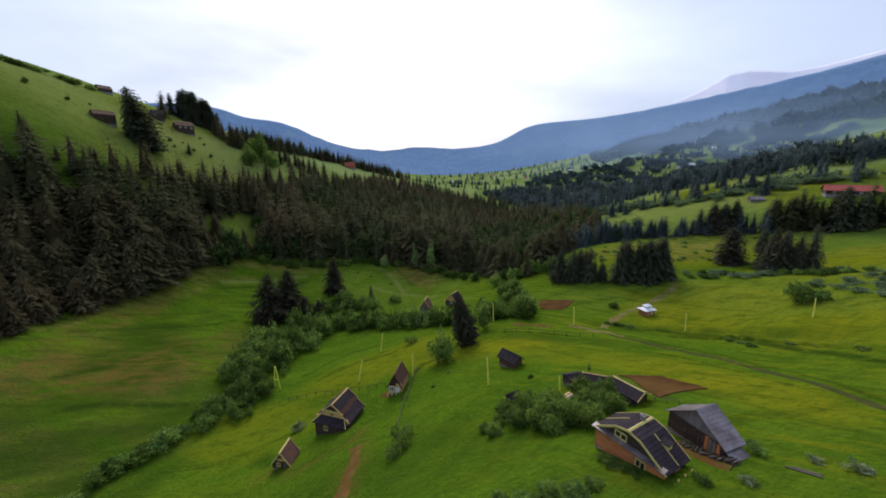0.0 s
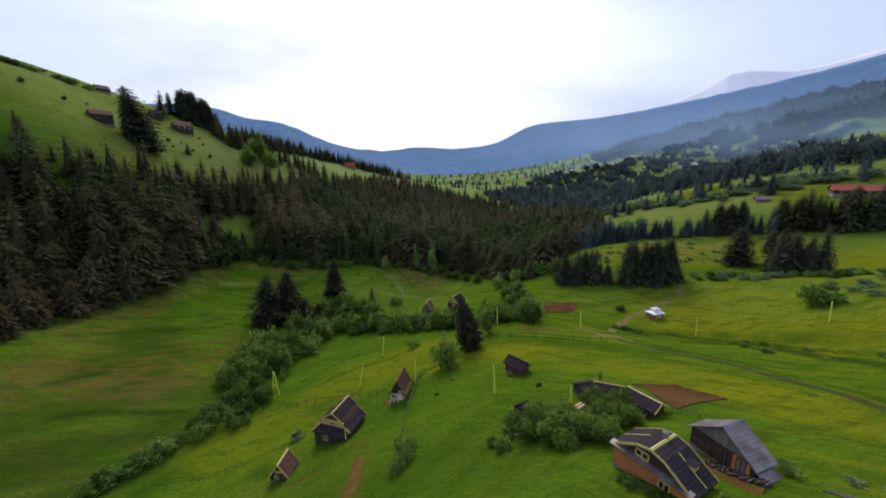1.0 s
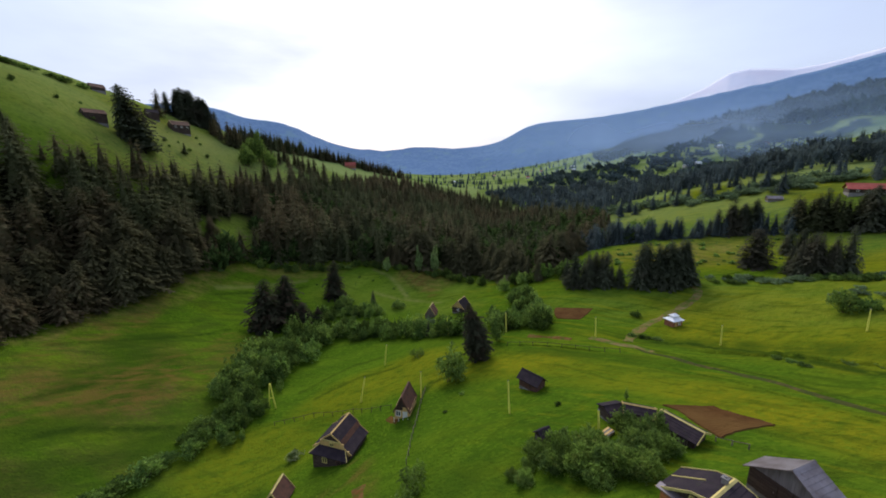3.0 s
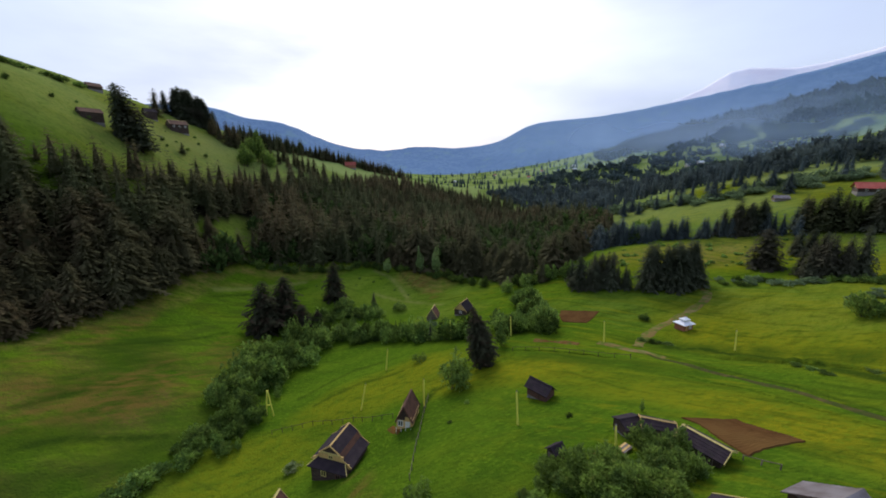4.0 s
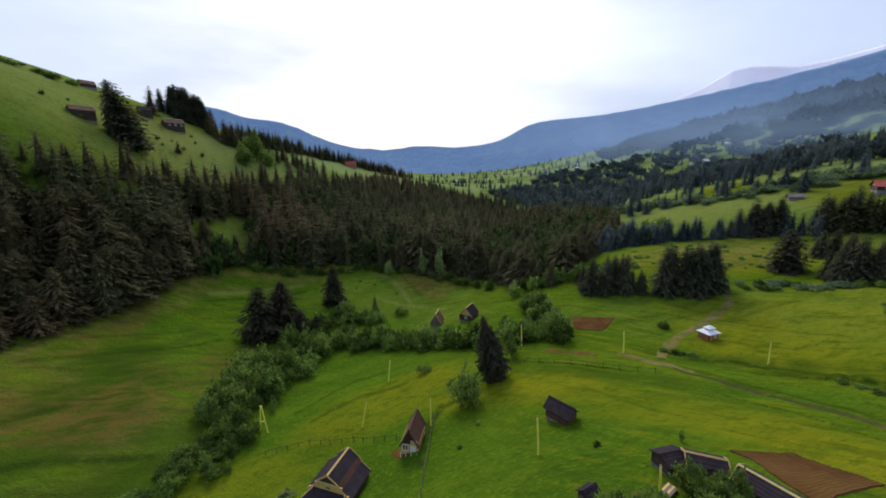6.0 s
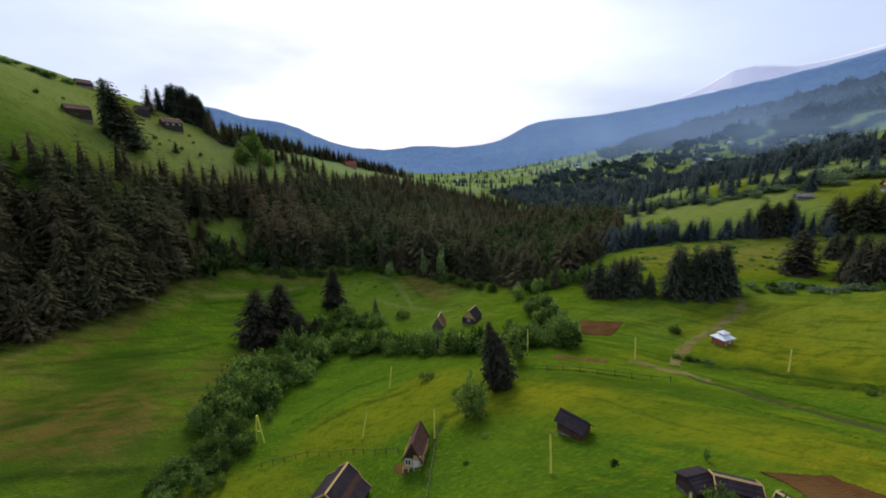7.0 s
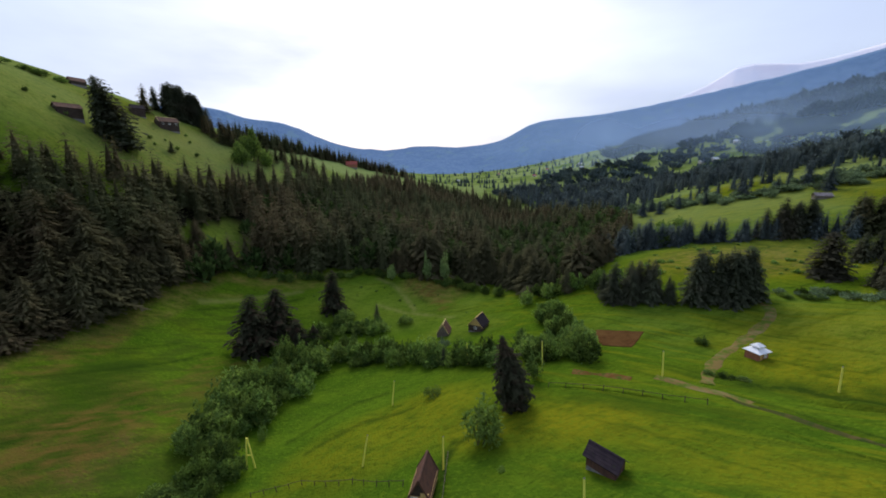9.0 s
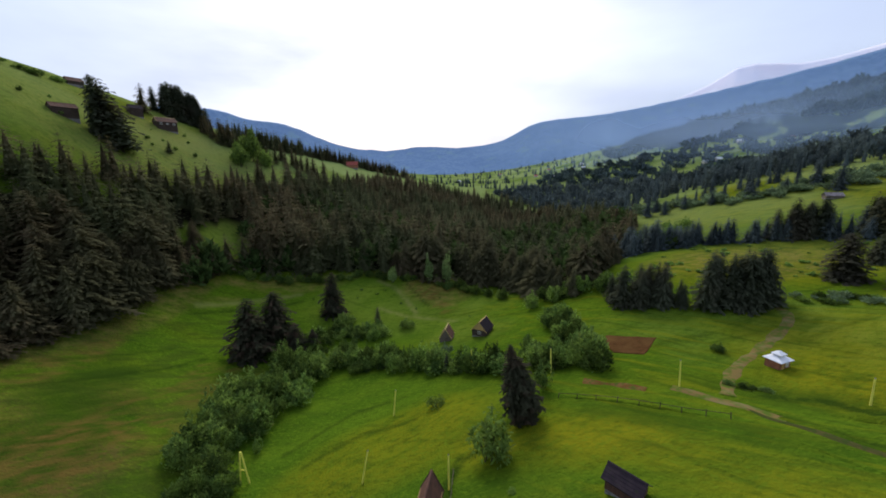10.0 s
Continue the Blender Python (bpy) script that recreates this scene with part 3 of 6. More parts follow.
def thing(name, x, y, z, yaw, label, category, group=""):
    e = new(name)
    e.empty_display_size = 0.3
    e.matrix_world = pose(x, y, z, 0, 0, yaw)
    return tagged(e, label, category, group)


def child(name, me, parent, label=""):
    ob = new(name, me)
    ob.parent = parent
    return tagged(ob, label)


def part(name, bm, mat, parent, label=""):
    me = bpy.data.meshes.new(name)
    bmesh.ops.recalc_face_normals(bm, faces=bm.faces)
    bm.to_mesh(me)
    bm.free()
    me.materials.append(mat)
    return child(name, me, parent, label)


SPRUCE_FINE = [np_mesh("spruce_crown", *spruce_arrays(s, 27, 12, 3, 9, w, 0.55), SPRUCE) for s, w in ((1, 0.27), (2, 0.3), (3, 0.25), (4, 0.31), (5, 0.28))]
SPRUCE_RICH = [np_mesh("spruce_crown", *spruce_arrays(s, 42, 13, 3, 9, w, 0.56, 0.85), DARK_SPRUCE) for s, w in ((6, 0.25), (7, 0.28), (8, 0.24), (9, 0.27))]
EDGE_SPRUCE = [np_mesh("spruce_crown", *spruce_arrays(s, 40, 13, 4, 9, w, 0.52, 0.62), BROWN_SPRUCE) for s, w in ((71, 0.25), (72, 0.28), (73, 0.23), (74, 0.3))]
OLD_SPRUCE = np_mesh("spruce_crown", *spruce_arrays(75, 60, 17, 4, 9, 0.255, 0.6, 0.85, 0.5), BLACK_SPRUCE)
BROAD_SPRUCE = [np_mesh("spruce_crown", *spruce_arrays(s, 40, 13, 4, 9, w, 0.45, 0.7), DARK_SPRUCE) for s, w in ((77, 0.26), (78, 0.29))]
MEADOW_SPRUCE = [np_mesh("spruce_crown", *spruce_arrays(s, 44, 15, 4, 9, w, 0.45, 0.7), BLACK_SPRUCE) for s, w in ((84, 0.26), (85, 0.29))]
ROUND_SPRUCE = np_mesh("spruce_crown", *spruce_arrays(76, 46, 15, 3, 9, 0.24, 0.36, 0.9), DARK_SPRUCE)
TRUNK = stem_mesh("spruce_trunk", BARK, 1, 0.5, 0.016, 1)
SPRUCE_MID = [spruce_arrays(s, 16, 9, 3, 7, w, 0.5, 0.9) for s, w in ((11, 0.24), (12, 0.21), (13, 0.26), (14, 0.23))]
SPRUCE_LOW = [spruce_arrays(s, 10, 7, 1, 6, w, 0.5) for s, w in ((21, 0.25), (22, 0.22), (23, 0.28))]


def spruce(x, y, tall, label="dark green spruce standing in the meadow", group="", wide=1.0, k=None, crown=None):
    k = int(abs(x * 7 + y * 3)) % len(SPRUCE_FINE) if k is None else k
    e = thing("spruce_tree", x, y, height(x, y) - 0.1, (x * 37 + y * 11) % 360, label, "tree", group)
    e.scale = (tall * wide, tall * wide, tall)
    child("trunk", TRUNK, e)
    if crown is None:
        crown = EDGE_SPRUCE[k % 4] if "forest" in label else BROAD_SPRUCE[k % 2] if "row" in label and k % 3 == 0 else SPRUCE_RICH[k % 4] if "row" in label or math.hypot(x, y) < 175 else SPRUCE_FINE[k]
    child("crown", crown, e)
    return e


CROWNS = [np_mesh("leafy_crown", *leaf_arrays(s, 24, 36, 0.061, 1.0), LEAF) for s in range(31, 36)]
TALL_CROWNS = [np_mesh("tall_crown", *leaf_arrays(s, 17, 38, 0.068, 1.9), LEAF) for s in range(41, 44)]
WILLOW_CROWNS = [np_mesh("willow_crown", *leaf_arrays(s, 24, 44, 0.055, 1.15, 0.5), SILVER_LEAF) for s in range(51, 53)]
LIGHT_CROWNS = [np_mesh("leafy_crown", *leaf_arrays(s, 24, 40, 0.058, 1.0), GARDEN_LEAF) for s in (44, 45)]
VALLEY_CROWNS = [np_mesh("leafy_crown", *leaf_arrays(s, 16, 30, 0.078, 1.0), PALE_HAZED_LEAF) for s in (54, 55)]
GARDEN_CROWNS = [np_mesh("leafy_crown", *leaf_arrays(s, 30, 85, 0.042, 1.0), m) for s, m in ((36, GARDEN_LEAF), (37, GARDEN_LEAF), (38, GARDEN_LEAF), (39, SILVER_LEAF))]
BIRCH_CROWN = np_mesh("birch_crown", *leaf_arrays(59, 18, 50, 0.07, 1.9), BIRCH_LEAF)
BLOSSOM_CROWN = np_mesh("blossom_crown", *leaf_arrays(58, 16, 70, 0.055, 1.0), WHITE_BLOSSOM)
WISPY_CROWN = np_mesh("willow_crown", *leaf_arrays(53, 13, 40, 0.05, 1.25, 0.8), SILVER_LEAF)
STEMS = stem_mesh("stem", BARK, 4, 0.45, 0.02, 3)


def bush(x, y, wide, tall, label="rounded green leafy bush", group="", crown=None, name="bush"):
    e = thing(name, x, y, height(x, y) - 0.1, (x * 53 + y * 17) % 360, label, name if name in ("bush", "shrub") else "tree", group)
    e.scale = (wide, wide, tall)
    child("stem", STEMS, e)
    child("crown", crown or (CROWNS + LIGHT_CROWNS)[int(abs(x * 5 + y * 9)) % 7], e)
    return e


def along(line, count, spread, rnd):
    """Points spread about a line on the plan."""
    pts = [Vector(p) for p in line]
    lens = [(b - a).length for a, b in zip(pts, pts[1:])]
    for k in range(count):
        d = sum(lens) * (k + rnd.uniform(0.2, 0.8)) / count
        for (a, b), l in zip(zip(pts, pts[1:]), lens):
            if d <= l:
                p = a.lerp(b, d / l)
                break
            d -= l
        yield p.x + rnd.uniform(-spread, spread), p.y + rnd.uniform(-spread, spread), rnd


def scatter(name, protos, spots, mat, label, category="forest"):
    """One joined wood of many trees: spots of (x, y, tall, wide)."""
    rnd = np.random.RandomState(len(spots))
    zs = heights([s[0] for s in spots], [s[1] for s in spots])
    vs, fs, n, tones = [], [], 0, []
    for (x, y, tall, wide), z in zip(spots, zs):
        v, f = protos[rnd.randint(len(protos))]
        a = rnd.uniform(0, 6.28)
        c, s = math.cos(a) * tall * wide, math.sin(a) * tall * wide
        vs.append(np.stack([v[:, 0] * c - v[:, 1] * s + x, v[:, 0] * s + v[:, 1] * c + y, v[:, 2] * tall + z - 0.3], 1))
        fs.append(f + n)
        n += len(v)
        tones.append(np.full(len(v), rnd.uniform(-0.3, 0.3), np.float32))
    me = np_mesh(name, np.concatenate(vs), np.concatenate(fs), mat)
    me.attributes.new("tone", 'FLOAT', 'POINT').data.foreach_set("value", np.concatenate(tones))
    return tagged(new(name, me), label, category, kind="stuff")


def fill(poly, spacing, seed, holes=()):
    """Jittered spots at that spacing inside a stretch of the plan."""
    rnd = np.random.RandomState(seed)
    xs, ys = [p[0] for p in poly], [p[1] for p in poly]
    gx, gy = np.meshgrid(np.arange(min(xs), max(xs), spacing), np.arange(min(ys), max(ys), spacing))
    gx, gy = gx.ravel() + rnd.uniform(-0.45, 0.45, gx.size) * spacing, gy.ravel() + rnd.uniform(-0.45, 0.45, gx.size) * spacing
    ok = inside(gx, gy, poly)
    for h in holes:
        ok &= ~inside(gx, gy, h)
    return list(zip(gx[ok].tolist(), gy[ok].tolist(), rnd.uniform(0, 1, ok.sum()).tolist()))


# spruce forest: its near edge tree by tree, the rest as one wood
deep, edge_trees = [], []
for x, y, q in fill(FOREST, 6.5, 5, [GLADE]):
    left = x < -104
    tall = (13 + 13 * q if left else 8 + 16 * q) * (0.8 if x > 20 else 1.0)
    tall *= 0.55 + 0.45 * min(1.0, max(0.0, (y - 92) / 60))
    if not left and x < -58 and y < 262:
        tall = 15 + 13 * q if x > -88 else 20 + 11 * q
    if -124 < x < -110 and 172 < y < 198:
        tall *= 0.75
    if x < -136 and y < 110:
        tall *= 0.95
    near = (left and x > -146 and y < 178) or (not left and y < 222 + 0.05 * abs(x) and y < 236)
    (edge_trees if near else deep).append((x, y, tall, 1.08 + 0.5 * ((q * 7) % 1)))
upper = [(-195, 158), (-161, 163), (-152, 176), (-152, 201), (-150, 234), (-139, 284), (-150, 288), (-160, 245), (-164, 210), (-165, 190), (-174, 178), (-195, 176)]
deep += [(x, y, (6 + 8 * q if x < -170 else 8 + 11 * q + 3 * min(1.0, max(0.0, (232 - y) / 32))), 1.0 + 0.4 * ((q * 7) % 1)) for x, y, q in fill(upper, 6.5, 6) if q > 0.15]
beyond = [(-122, 345), (-92, 376), (-55, 437), (11, 456), (84, 469), (60, 520), (-14, 540), (-62, 515), (-80, 505), (-94, 452), (-106, 415), (-108, 388)]
deep += [(x, y, 9 + 13 * q, 1.1 + 0.4 * ((q * 7) % 1)) for x, y, q in fill(beyond, 6.5, 16) if q > 0.12]
edge_trees.sort(key=lambda s: math.hypot(s[0], s[1]))
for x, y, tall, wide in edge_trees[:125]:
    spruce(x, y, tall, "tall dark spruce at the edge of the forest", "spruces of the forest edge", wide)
deep += edge_trees[125:]
scatter("spruce_forest", SPRUCE_MID, [s for s in deep if s[1] < 262], SPRUCE, "dense dark spruce forest on the slope")
scatter("spruce_forest", [spruce_arrays(s, 13, 8, 1, 7, w) for s, w in ((15, 0.27), (16, 0.25), (17, 0.3))], [s for s in deep if s[1] >= 262], SPRUCE, "dark spruce forest deeper in the valley")
crest_line = [(-192, 340), (-188, 400), (-172, 474), (-148, 520), (-122, 548), (-60, 600)]
spots = [(x, y, r.uniform(10, 20), r.uniform(1.1, 1.6)) for x, y, r in along(crest_line, 190, 9, random.Random(8))]
spots += [(x, y, 9 + 8 * q, 1.1) for x, y, q in fill([(-138, 330), (-120, 330), (-92, 390), (-60, 450), (-60, 490), (-94, 440)], 14, 9)]
mixed_in = [(x, y, 9 + 6 * q, 1.0) for x, y, q in fill(FOREST, 10, 77, [GLADE]) if x > -120 and y < 330 and q > 0.3]
scatter("forest_broadleaf", [(np.array(v), np.concatenate([f[:, :3], f[:, [0, 2, 3]]])) for v, f in (leaf_arrays(s, 9, 26, 0.15, 1.0) for s in (61, 62, 63))], mixed_in, FOREST_LEAF, "green broadleaf trees scattered through the spruce forest")
scatter("ridge_woods", [spruce_arrays(s, 13, 8, 1, 7, w, 0.55) for s, w in ((18, 0.25), (19, 0.22), (20, 0.27))], spots, SPRUCE, "spruces scattered along the meadow ridge")
belt = [(140, 320), (195, 372), (204, 345), (232, 306), (256, 266), (292, 240), (340, 300), (330, 430), (269, 450), (256, 544), (138, 629), (60, 600), (100, 470)]
VALLEY_MIX = [spruce_arrays(s, 12, 7, 1, 6, w, 0.5) for s, w in ((24, 0.25), (25, 0.22), (26, 0.28), (27, 0.24))] + [(v, np.concatenate([f[:, :3], f[:, [0, 2, 3]]])) for v, f in (leaf_arrays(s, 9, 24, 0.12, 1.0) for s in (66,))]
scatter("valley_woods", VALLEY_MIX, [(x, y, 6 + 12 * q, 0.85 + 0.45 * ((q * 9) % 1)) for x, y, q in fill(belt, 7.6, 12)], HAZED_VALLEY_TREES, "belt of dark spruces across the valley")
hazy = [(339, 799), (463, 678), (519, 579), (538, 476), (600, 420), (760, 560), (800, 800), (700, 1000), (560, 1150), (380, 980)]
FAR_LEAFY = [(v, np.concatenate([f[:, :3], f[:, [0, 2, 3]]])) for v, f in (leaf_arrays(s, 6, 14, 0.24, 1.0) for s in (64, 65))]
FAR_MIX = SPRUCE_LOW + FAR_LEAFY[:1]
scatter("hazy_woods", FAR_MIX, [(x, y, 8 + 14 * q, 1.3 if q > 0.4 else 1.7) for x, y, q in fill(hazy, 12.5, 13) if noise.noise((x * 0.012, y * 0.012, 2.0)) + 1.2 * q > 0.25], HAZED_SPRUCE, "hazy woods on the far hillside")
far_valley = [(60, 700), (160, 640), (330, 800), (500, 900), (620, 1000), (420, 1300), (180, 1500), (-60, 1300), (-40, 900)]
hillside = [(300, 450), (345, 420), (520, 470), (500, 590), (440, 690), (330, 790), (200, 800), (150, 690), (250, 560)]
scatter("hillside_trees", FAR_LEAFY + SPRUCE_LOW[:1], [(x, y, 5 + 9 * q, 1.3) for x, y, q in fill(hillside, 13, 15) if noise.noise((x * 0.02, y * 0.02, 7.0)) + 0.6 * q > 0.25], HAZED_SPRUCE, "trees between the pastures of the far hillside")
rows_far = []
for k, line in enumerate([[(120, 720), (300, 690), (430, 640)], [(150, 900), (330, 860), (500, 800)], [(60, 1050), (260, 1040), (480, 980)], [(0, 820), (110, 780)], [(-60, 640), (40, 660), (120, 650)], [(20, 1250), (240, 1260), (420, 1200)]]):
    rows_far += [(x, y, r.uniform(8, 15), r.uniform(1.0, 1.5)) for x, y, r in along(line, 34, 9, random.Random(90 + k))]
scatter("far_tree_lines", SPRUCE_LOW, rows_far, HAZED_SPRUCE, "lines of trees between the far meadows")
scatter("scattered_far_trees", SPRUCE_LOW, [(x, y, 8 + 9 * q, 1.6) for x, y, q in fill(far_valley, 62, 14)], HAZED_SPRUCE, "scattered trees on far hazy meadows")

shrubs = fill([(40, 146), (64, 139), (92, 140), (150, 150), (160, 165), (130, 180), (100, 190), (60, 170)], 4.5, 17)
scatter("pasture_shrubs", FAR_LEAFY, [(x, y, 0.5 + 1.3 * (q - 0.62) / 0.38, 1.6) for x, y, q in shrubs if q > 0.62], LEAF, "small shrubs dotted over the rough pasture", "shrubs")
shrubs = fill([(-60, 158), (-34, 158), (-2, 165), (8, 185), (-10, 206), (-60, 204), (-92, 194)], 4.5, 18)
scatter("meadow_shrubs", FAR_LEAFY, [(x, y, 0.3 + 0.8 * (q - 0.88) / 0.12, 1.8) for x, y, q in shrubs if q > 0.88], LEAF, "small shrubs dotted over the spur meadow", "shrubs")

HILL_LEAFY = [(v, np.concatenate([f[:, :3], f[:, [0, 2, 3]]])) for v, f in (leaf_arrays(s, 9, 22, 0.13, 1.0) for s in (68, 69))]
shrubs = fill([(-218, 212), (-172, 226), (-160, 262), (-158, 300), (-190, 326), (-214, 300)], 6.5, 19)
scatter("hill_shrubs", HILL_LEAFY, [(x, y, 0.6 + 1.8 * (q - 0.78) / 0.22, 1.3) for x, y, q in shrubs if q > 0.78], LEAF, "small shrubs dotted over the hill meadow", "shrubs")

for x, y, tall in [(-131, 212, 9), (-118, 205, 10), (-121, 201, 12), (-126, 203, 13), (-112, 203, 9)]:
    spruce(x, y, tall, "young spruce in the forest glade", "young spruces of the glade", 1.15)

# single spruces of the meadow
lone = spruce(6.9, 92, 15.6, "old dark spruce leaning in the open meadow", wide=1.0, crown=OLD_SPRUCE)
lone.rotation_euler = (0, radians(-13), 0.15)
for x, y, tall, wide, k in [(-55.4, 180, 18.5, 1.25, 0), (-69.2, 157, 20.5, 1.35, 1), (-73.4, 147, 21, 1.45, 0), (-60.5, 152.5, 10.5, 1.5, 1), (-55.5, 156, 7.5, 1.4, 0)]:
    spruce(x, y, tall, "broad dark spruce beside the gully thicket", "spruces of the meadow", wide, crown=MEADOW_SPRUCE[k])
spruce(-7.5, 124, 6, "slim young dark spruce in the hedgerow", wide=0.7)
for x, y, rnd in along([(44, 146), (61, 135)], 16, 2.8, random.Random(21)):
    spruce(x, y, rnd.uniform(6, 13.5), "dark spruce in a row behind the meadow", "row of spruces", rnd.uniform(0.85, 1.25))
for x, y, rnd in along([(66, 134), (75, 132), (84, 133.5)], 17, 2.4, random.Random(22)):
    spruce(x, y, rnd.uniform(9, 16.5), "dark spruce in a row behind the meadow", "row of spruces", rnd.uniform(0.9, 1.3))
for x, y, rnd in along([(110.5, 128), (117, 122), (121, 117)], 12, 2.6, random.Random(23)):
    spruce(x, y, rnd.uniform(9, 17), "large dark spruce beside the far meadow", "spruces beside the far meadow", rnd.uniform(0.95, 1.15))
spruce(113.2, 142.0, 14.5, "broad dark spruce alone on the pasture", wide=1.75, crown=ROUND_SPRUCE)
far_spots = [(x, y, r.uniform(5.5, 12), r.uniform(1.0, 1.4)) for x, y, r in along([(100, 240), (104, 202), (116, 194), (133, 188), (155, 175)], 66, 3.2, random.Random(24))]
far_spots += [(x, y, r.uniform(8, 16), r.uniform(1.0, 1.3)) for x, y, r in along([(72, 212), (82, 204), (92, 200), (102, 200)], 30, 4.5, random.Random(50))]
far_spots += [(x, y, r.uniform(8, 17), 1.0) for x, y, r in along([(134, 300), (170, 300), (200, 262), (238, 232), (262, 216)], 34, 20, random.Random(29))]
scatter("pasture_spruces", [spruce_arrays(s, 26, 10, 3, 8, w, 0.54, 0.9) for s, w in ((81, 0.26), (82, 0.28), (83, 0.24))], far_spots, HAZED_VALLEY_TREES, "belt of dark spruces across the valley pasture")
for x, y, rnd in along([(134, 189), (141, 186), (146, 182)], 13, 2.6, random.Random(48)):
    spruce(x, y, rnd.uniform(11, 17), "tall dark spruce in a belt across the pasture", "belt of spruces", rnd.uniform(1.0, 1.3), crown=BROAD_SPRUCE[int(x) % 2])
for x, y, rnd in along([(156, 177), (164, 172), (184, 156), (206, 150)], 48, 5, random.Random(25)):
    spruce(x, y, rnd.uniform(12, 18.5), "large dark spruce beside the red-roofed house", "spruces beside the house", rnd.uniform(1.0, 1.3), crown=BROAD_SPRUCE[int(x) % 2] if rnd.random() < 0.4 else None)
for x, y, rnd in along([(134, 154), (142, 149)], 4, 2.5, random.Random(49)):
    spruce(x, y, rnd.uniform(7, 11), "dark spruce on the slope above the far meadow", "spruces beside the far meadow", rnd.uniform(1.1, 1.4), crown=BROAD_SPRUCE[int(x) % 2])
for x, y, tall in [(-223, 312, 20), (-180.5, 273, 8)]:
    spruce(x, y, tall, "tall spruce on the steep hill meadow", "spruces of the hill", 1.05)
big = spruce(-180, 238, 40, "huge leaning spruce beside the hill barn", wide=1.15, crown=ROUND_SPRUCE)
big.rotation_euler = (0, radians(-14), 0.2)
spruce(-188, 234, 31, "tall spruce on the steep hill meadow", "spruces of the hill", 0.6, crown=ROUND_SPRUCE)
for x, y, tall in [(-184, 336, 20), (-180, 341, 19), (-155, 364, 16), (-157, 381, 16), (-149, 385, 16), (-144, 382, 15), (-139, 380, 17), (-134, 381, 18), (-129, 383, 19), (-122, 390, 18), (-113, 315, 19), (-135, 290, 20), (-122, 305, 19), (-128, 298, 17), (-140, 300, 18)]:
    spruce(x, y, tall, "tall dark spruce below the meadow ridge", "spruces below the ridge", 1.0)
for x, y, rnd in along([(-230, 338), (-209, 356)], 26, 4.5, random.Random(26)):
    spruce(x, y, rnd.uniform(25, 28) - 0.05 * (x + 219) ** 2, "tall dense spruce in a grove on the hill", "grove on the hill", 1.0, crown=ROUND_SPRUCE)
for x, y, rnd in along([(-176, 330), (-160, 345), (-150, 362)], 9, 8, random.Random(27)):
    spruce(x, y, rnd.uniform(10, 16), "dark spruce on the hill meadow", "spruces of the hill", 1.0)

for x, y, rnd in along([(9, 214), (20, 200), (28, 184), (33, 172)], 13, 3.0, random.Random(51)):
    spruce(x, y, rnd.uniform(9, 17), "dark spruce of the forest spur by the meadow", "spruces of the forest edge", rnd.uniform(0.9, 1.2))
for x, y, tall in [(38, 161, 11), (41, 165, 9), (35, 168, 12)]:
    spruce(x, y, tall, "slim dark spruce below the forest", "spruces below the forest", 0.95)

# hedgerows, gully thicket and broadleaf trees
for x, y, rnd in along([(-65, 54), (-64, 65), (-59, 72), (-55, 81), (-53, 91)], 13, 2.4, random.Random(31)):
    bush(x, y, rnd.uniform(3.5, 7), rnd.uniform(2.2, 5.0), "leafy bush in the thicket of the gully", "gully thicket")
for x, y, rnd in along([(-55, 84), (-56, 96), (-58, 112), (-57, 124), (-53, 138)], 88, 8.2, random.Random(32)):
    grown = (0.75 + 0.6 * min(1.0, max(0.0, (y - 84) / 30))) * rnd.choice((0.62, 0.9, 1.0, 1.15))
    if y < 98 and x < -61:
        continue
    bush(x, y, *((rnd.uniform(3.5, 6) * grown, rnd.uniform(3.0, 5.0) * grown, "slender leafy tree in the thicket of the gully", "gully thicket", TALL_CROWNS[int(y) % 3], "young_tree") if rnd.random() < 0.4 else (rnd.uniform(4.5, 8.5) * grown, rnd.uniform(3.5, 7) * grown, "tall leafy bush in the thicket of the gully", "gully thicket")))
for x, y, rnd in along([(-62, 143), (-51, 144), (-37, 141), (-23, 137), (-9, 128), (8, 114)], 64, 2.6, random.Random(33)):
    bush(x, y, *((rnd.uniform(3, 5.5), rnd.uniform(2.4, 5.2), "slender leafy tree in the hedgerow below the huts", "hedgerow", TALL_CROWNS[int(x) % 3], "young_tree") if rnd.random() < 0.55 else (rnd.uniform(4, 8.5), rnd.uniform(3, 8), "leafy bush in the hedgerow below the huts", "hedgerow")))
for x, y, rnd in along([(13, 119), (18, 112), (25, 109), (27, 116), (24, 122), (27, 130), (26, 145)], 34, 2.6, random.Random(34)):
    bush(x, y, rnd.uniform(5, 7.5), rnd.uniform(4.5, 7), "large rounded leafy bush beside the tilled plot", "bushes by the plot")
for x, y, rnd in along([(-50, 172), (-46, 166), (-38, 163), (-31, 165)], 18, 4, random.Random(35)):
    bush(x, y, rnd.uniform(5, 8), rnd.uniform(3.5, 6), "dark leafy bush on the spur", "bushes on the spur")
for x, y, rnd in along([(24, 162), (36, 160), (46, 162), (58, 150)], 14, 5, random.Random(36)):
    bush(x, y, rnd.uniform(5, 8), rnd.uniform(4, 8), "leafy bush below the forest", "bushes below the forest")
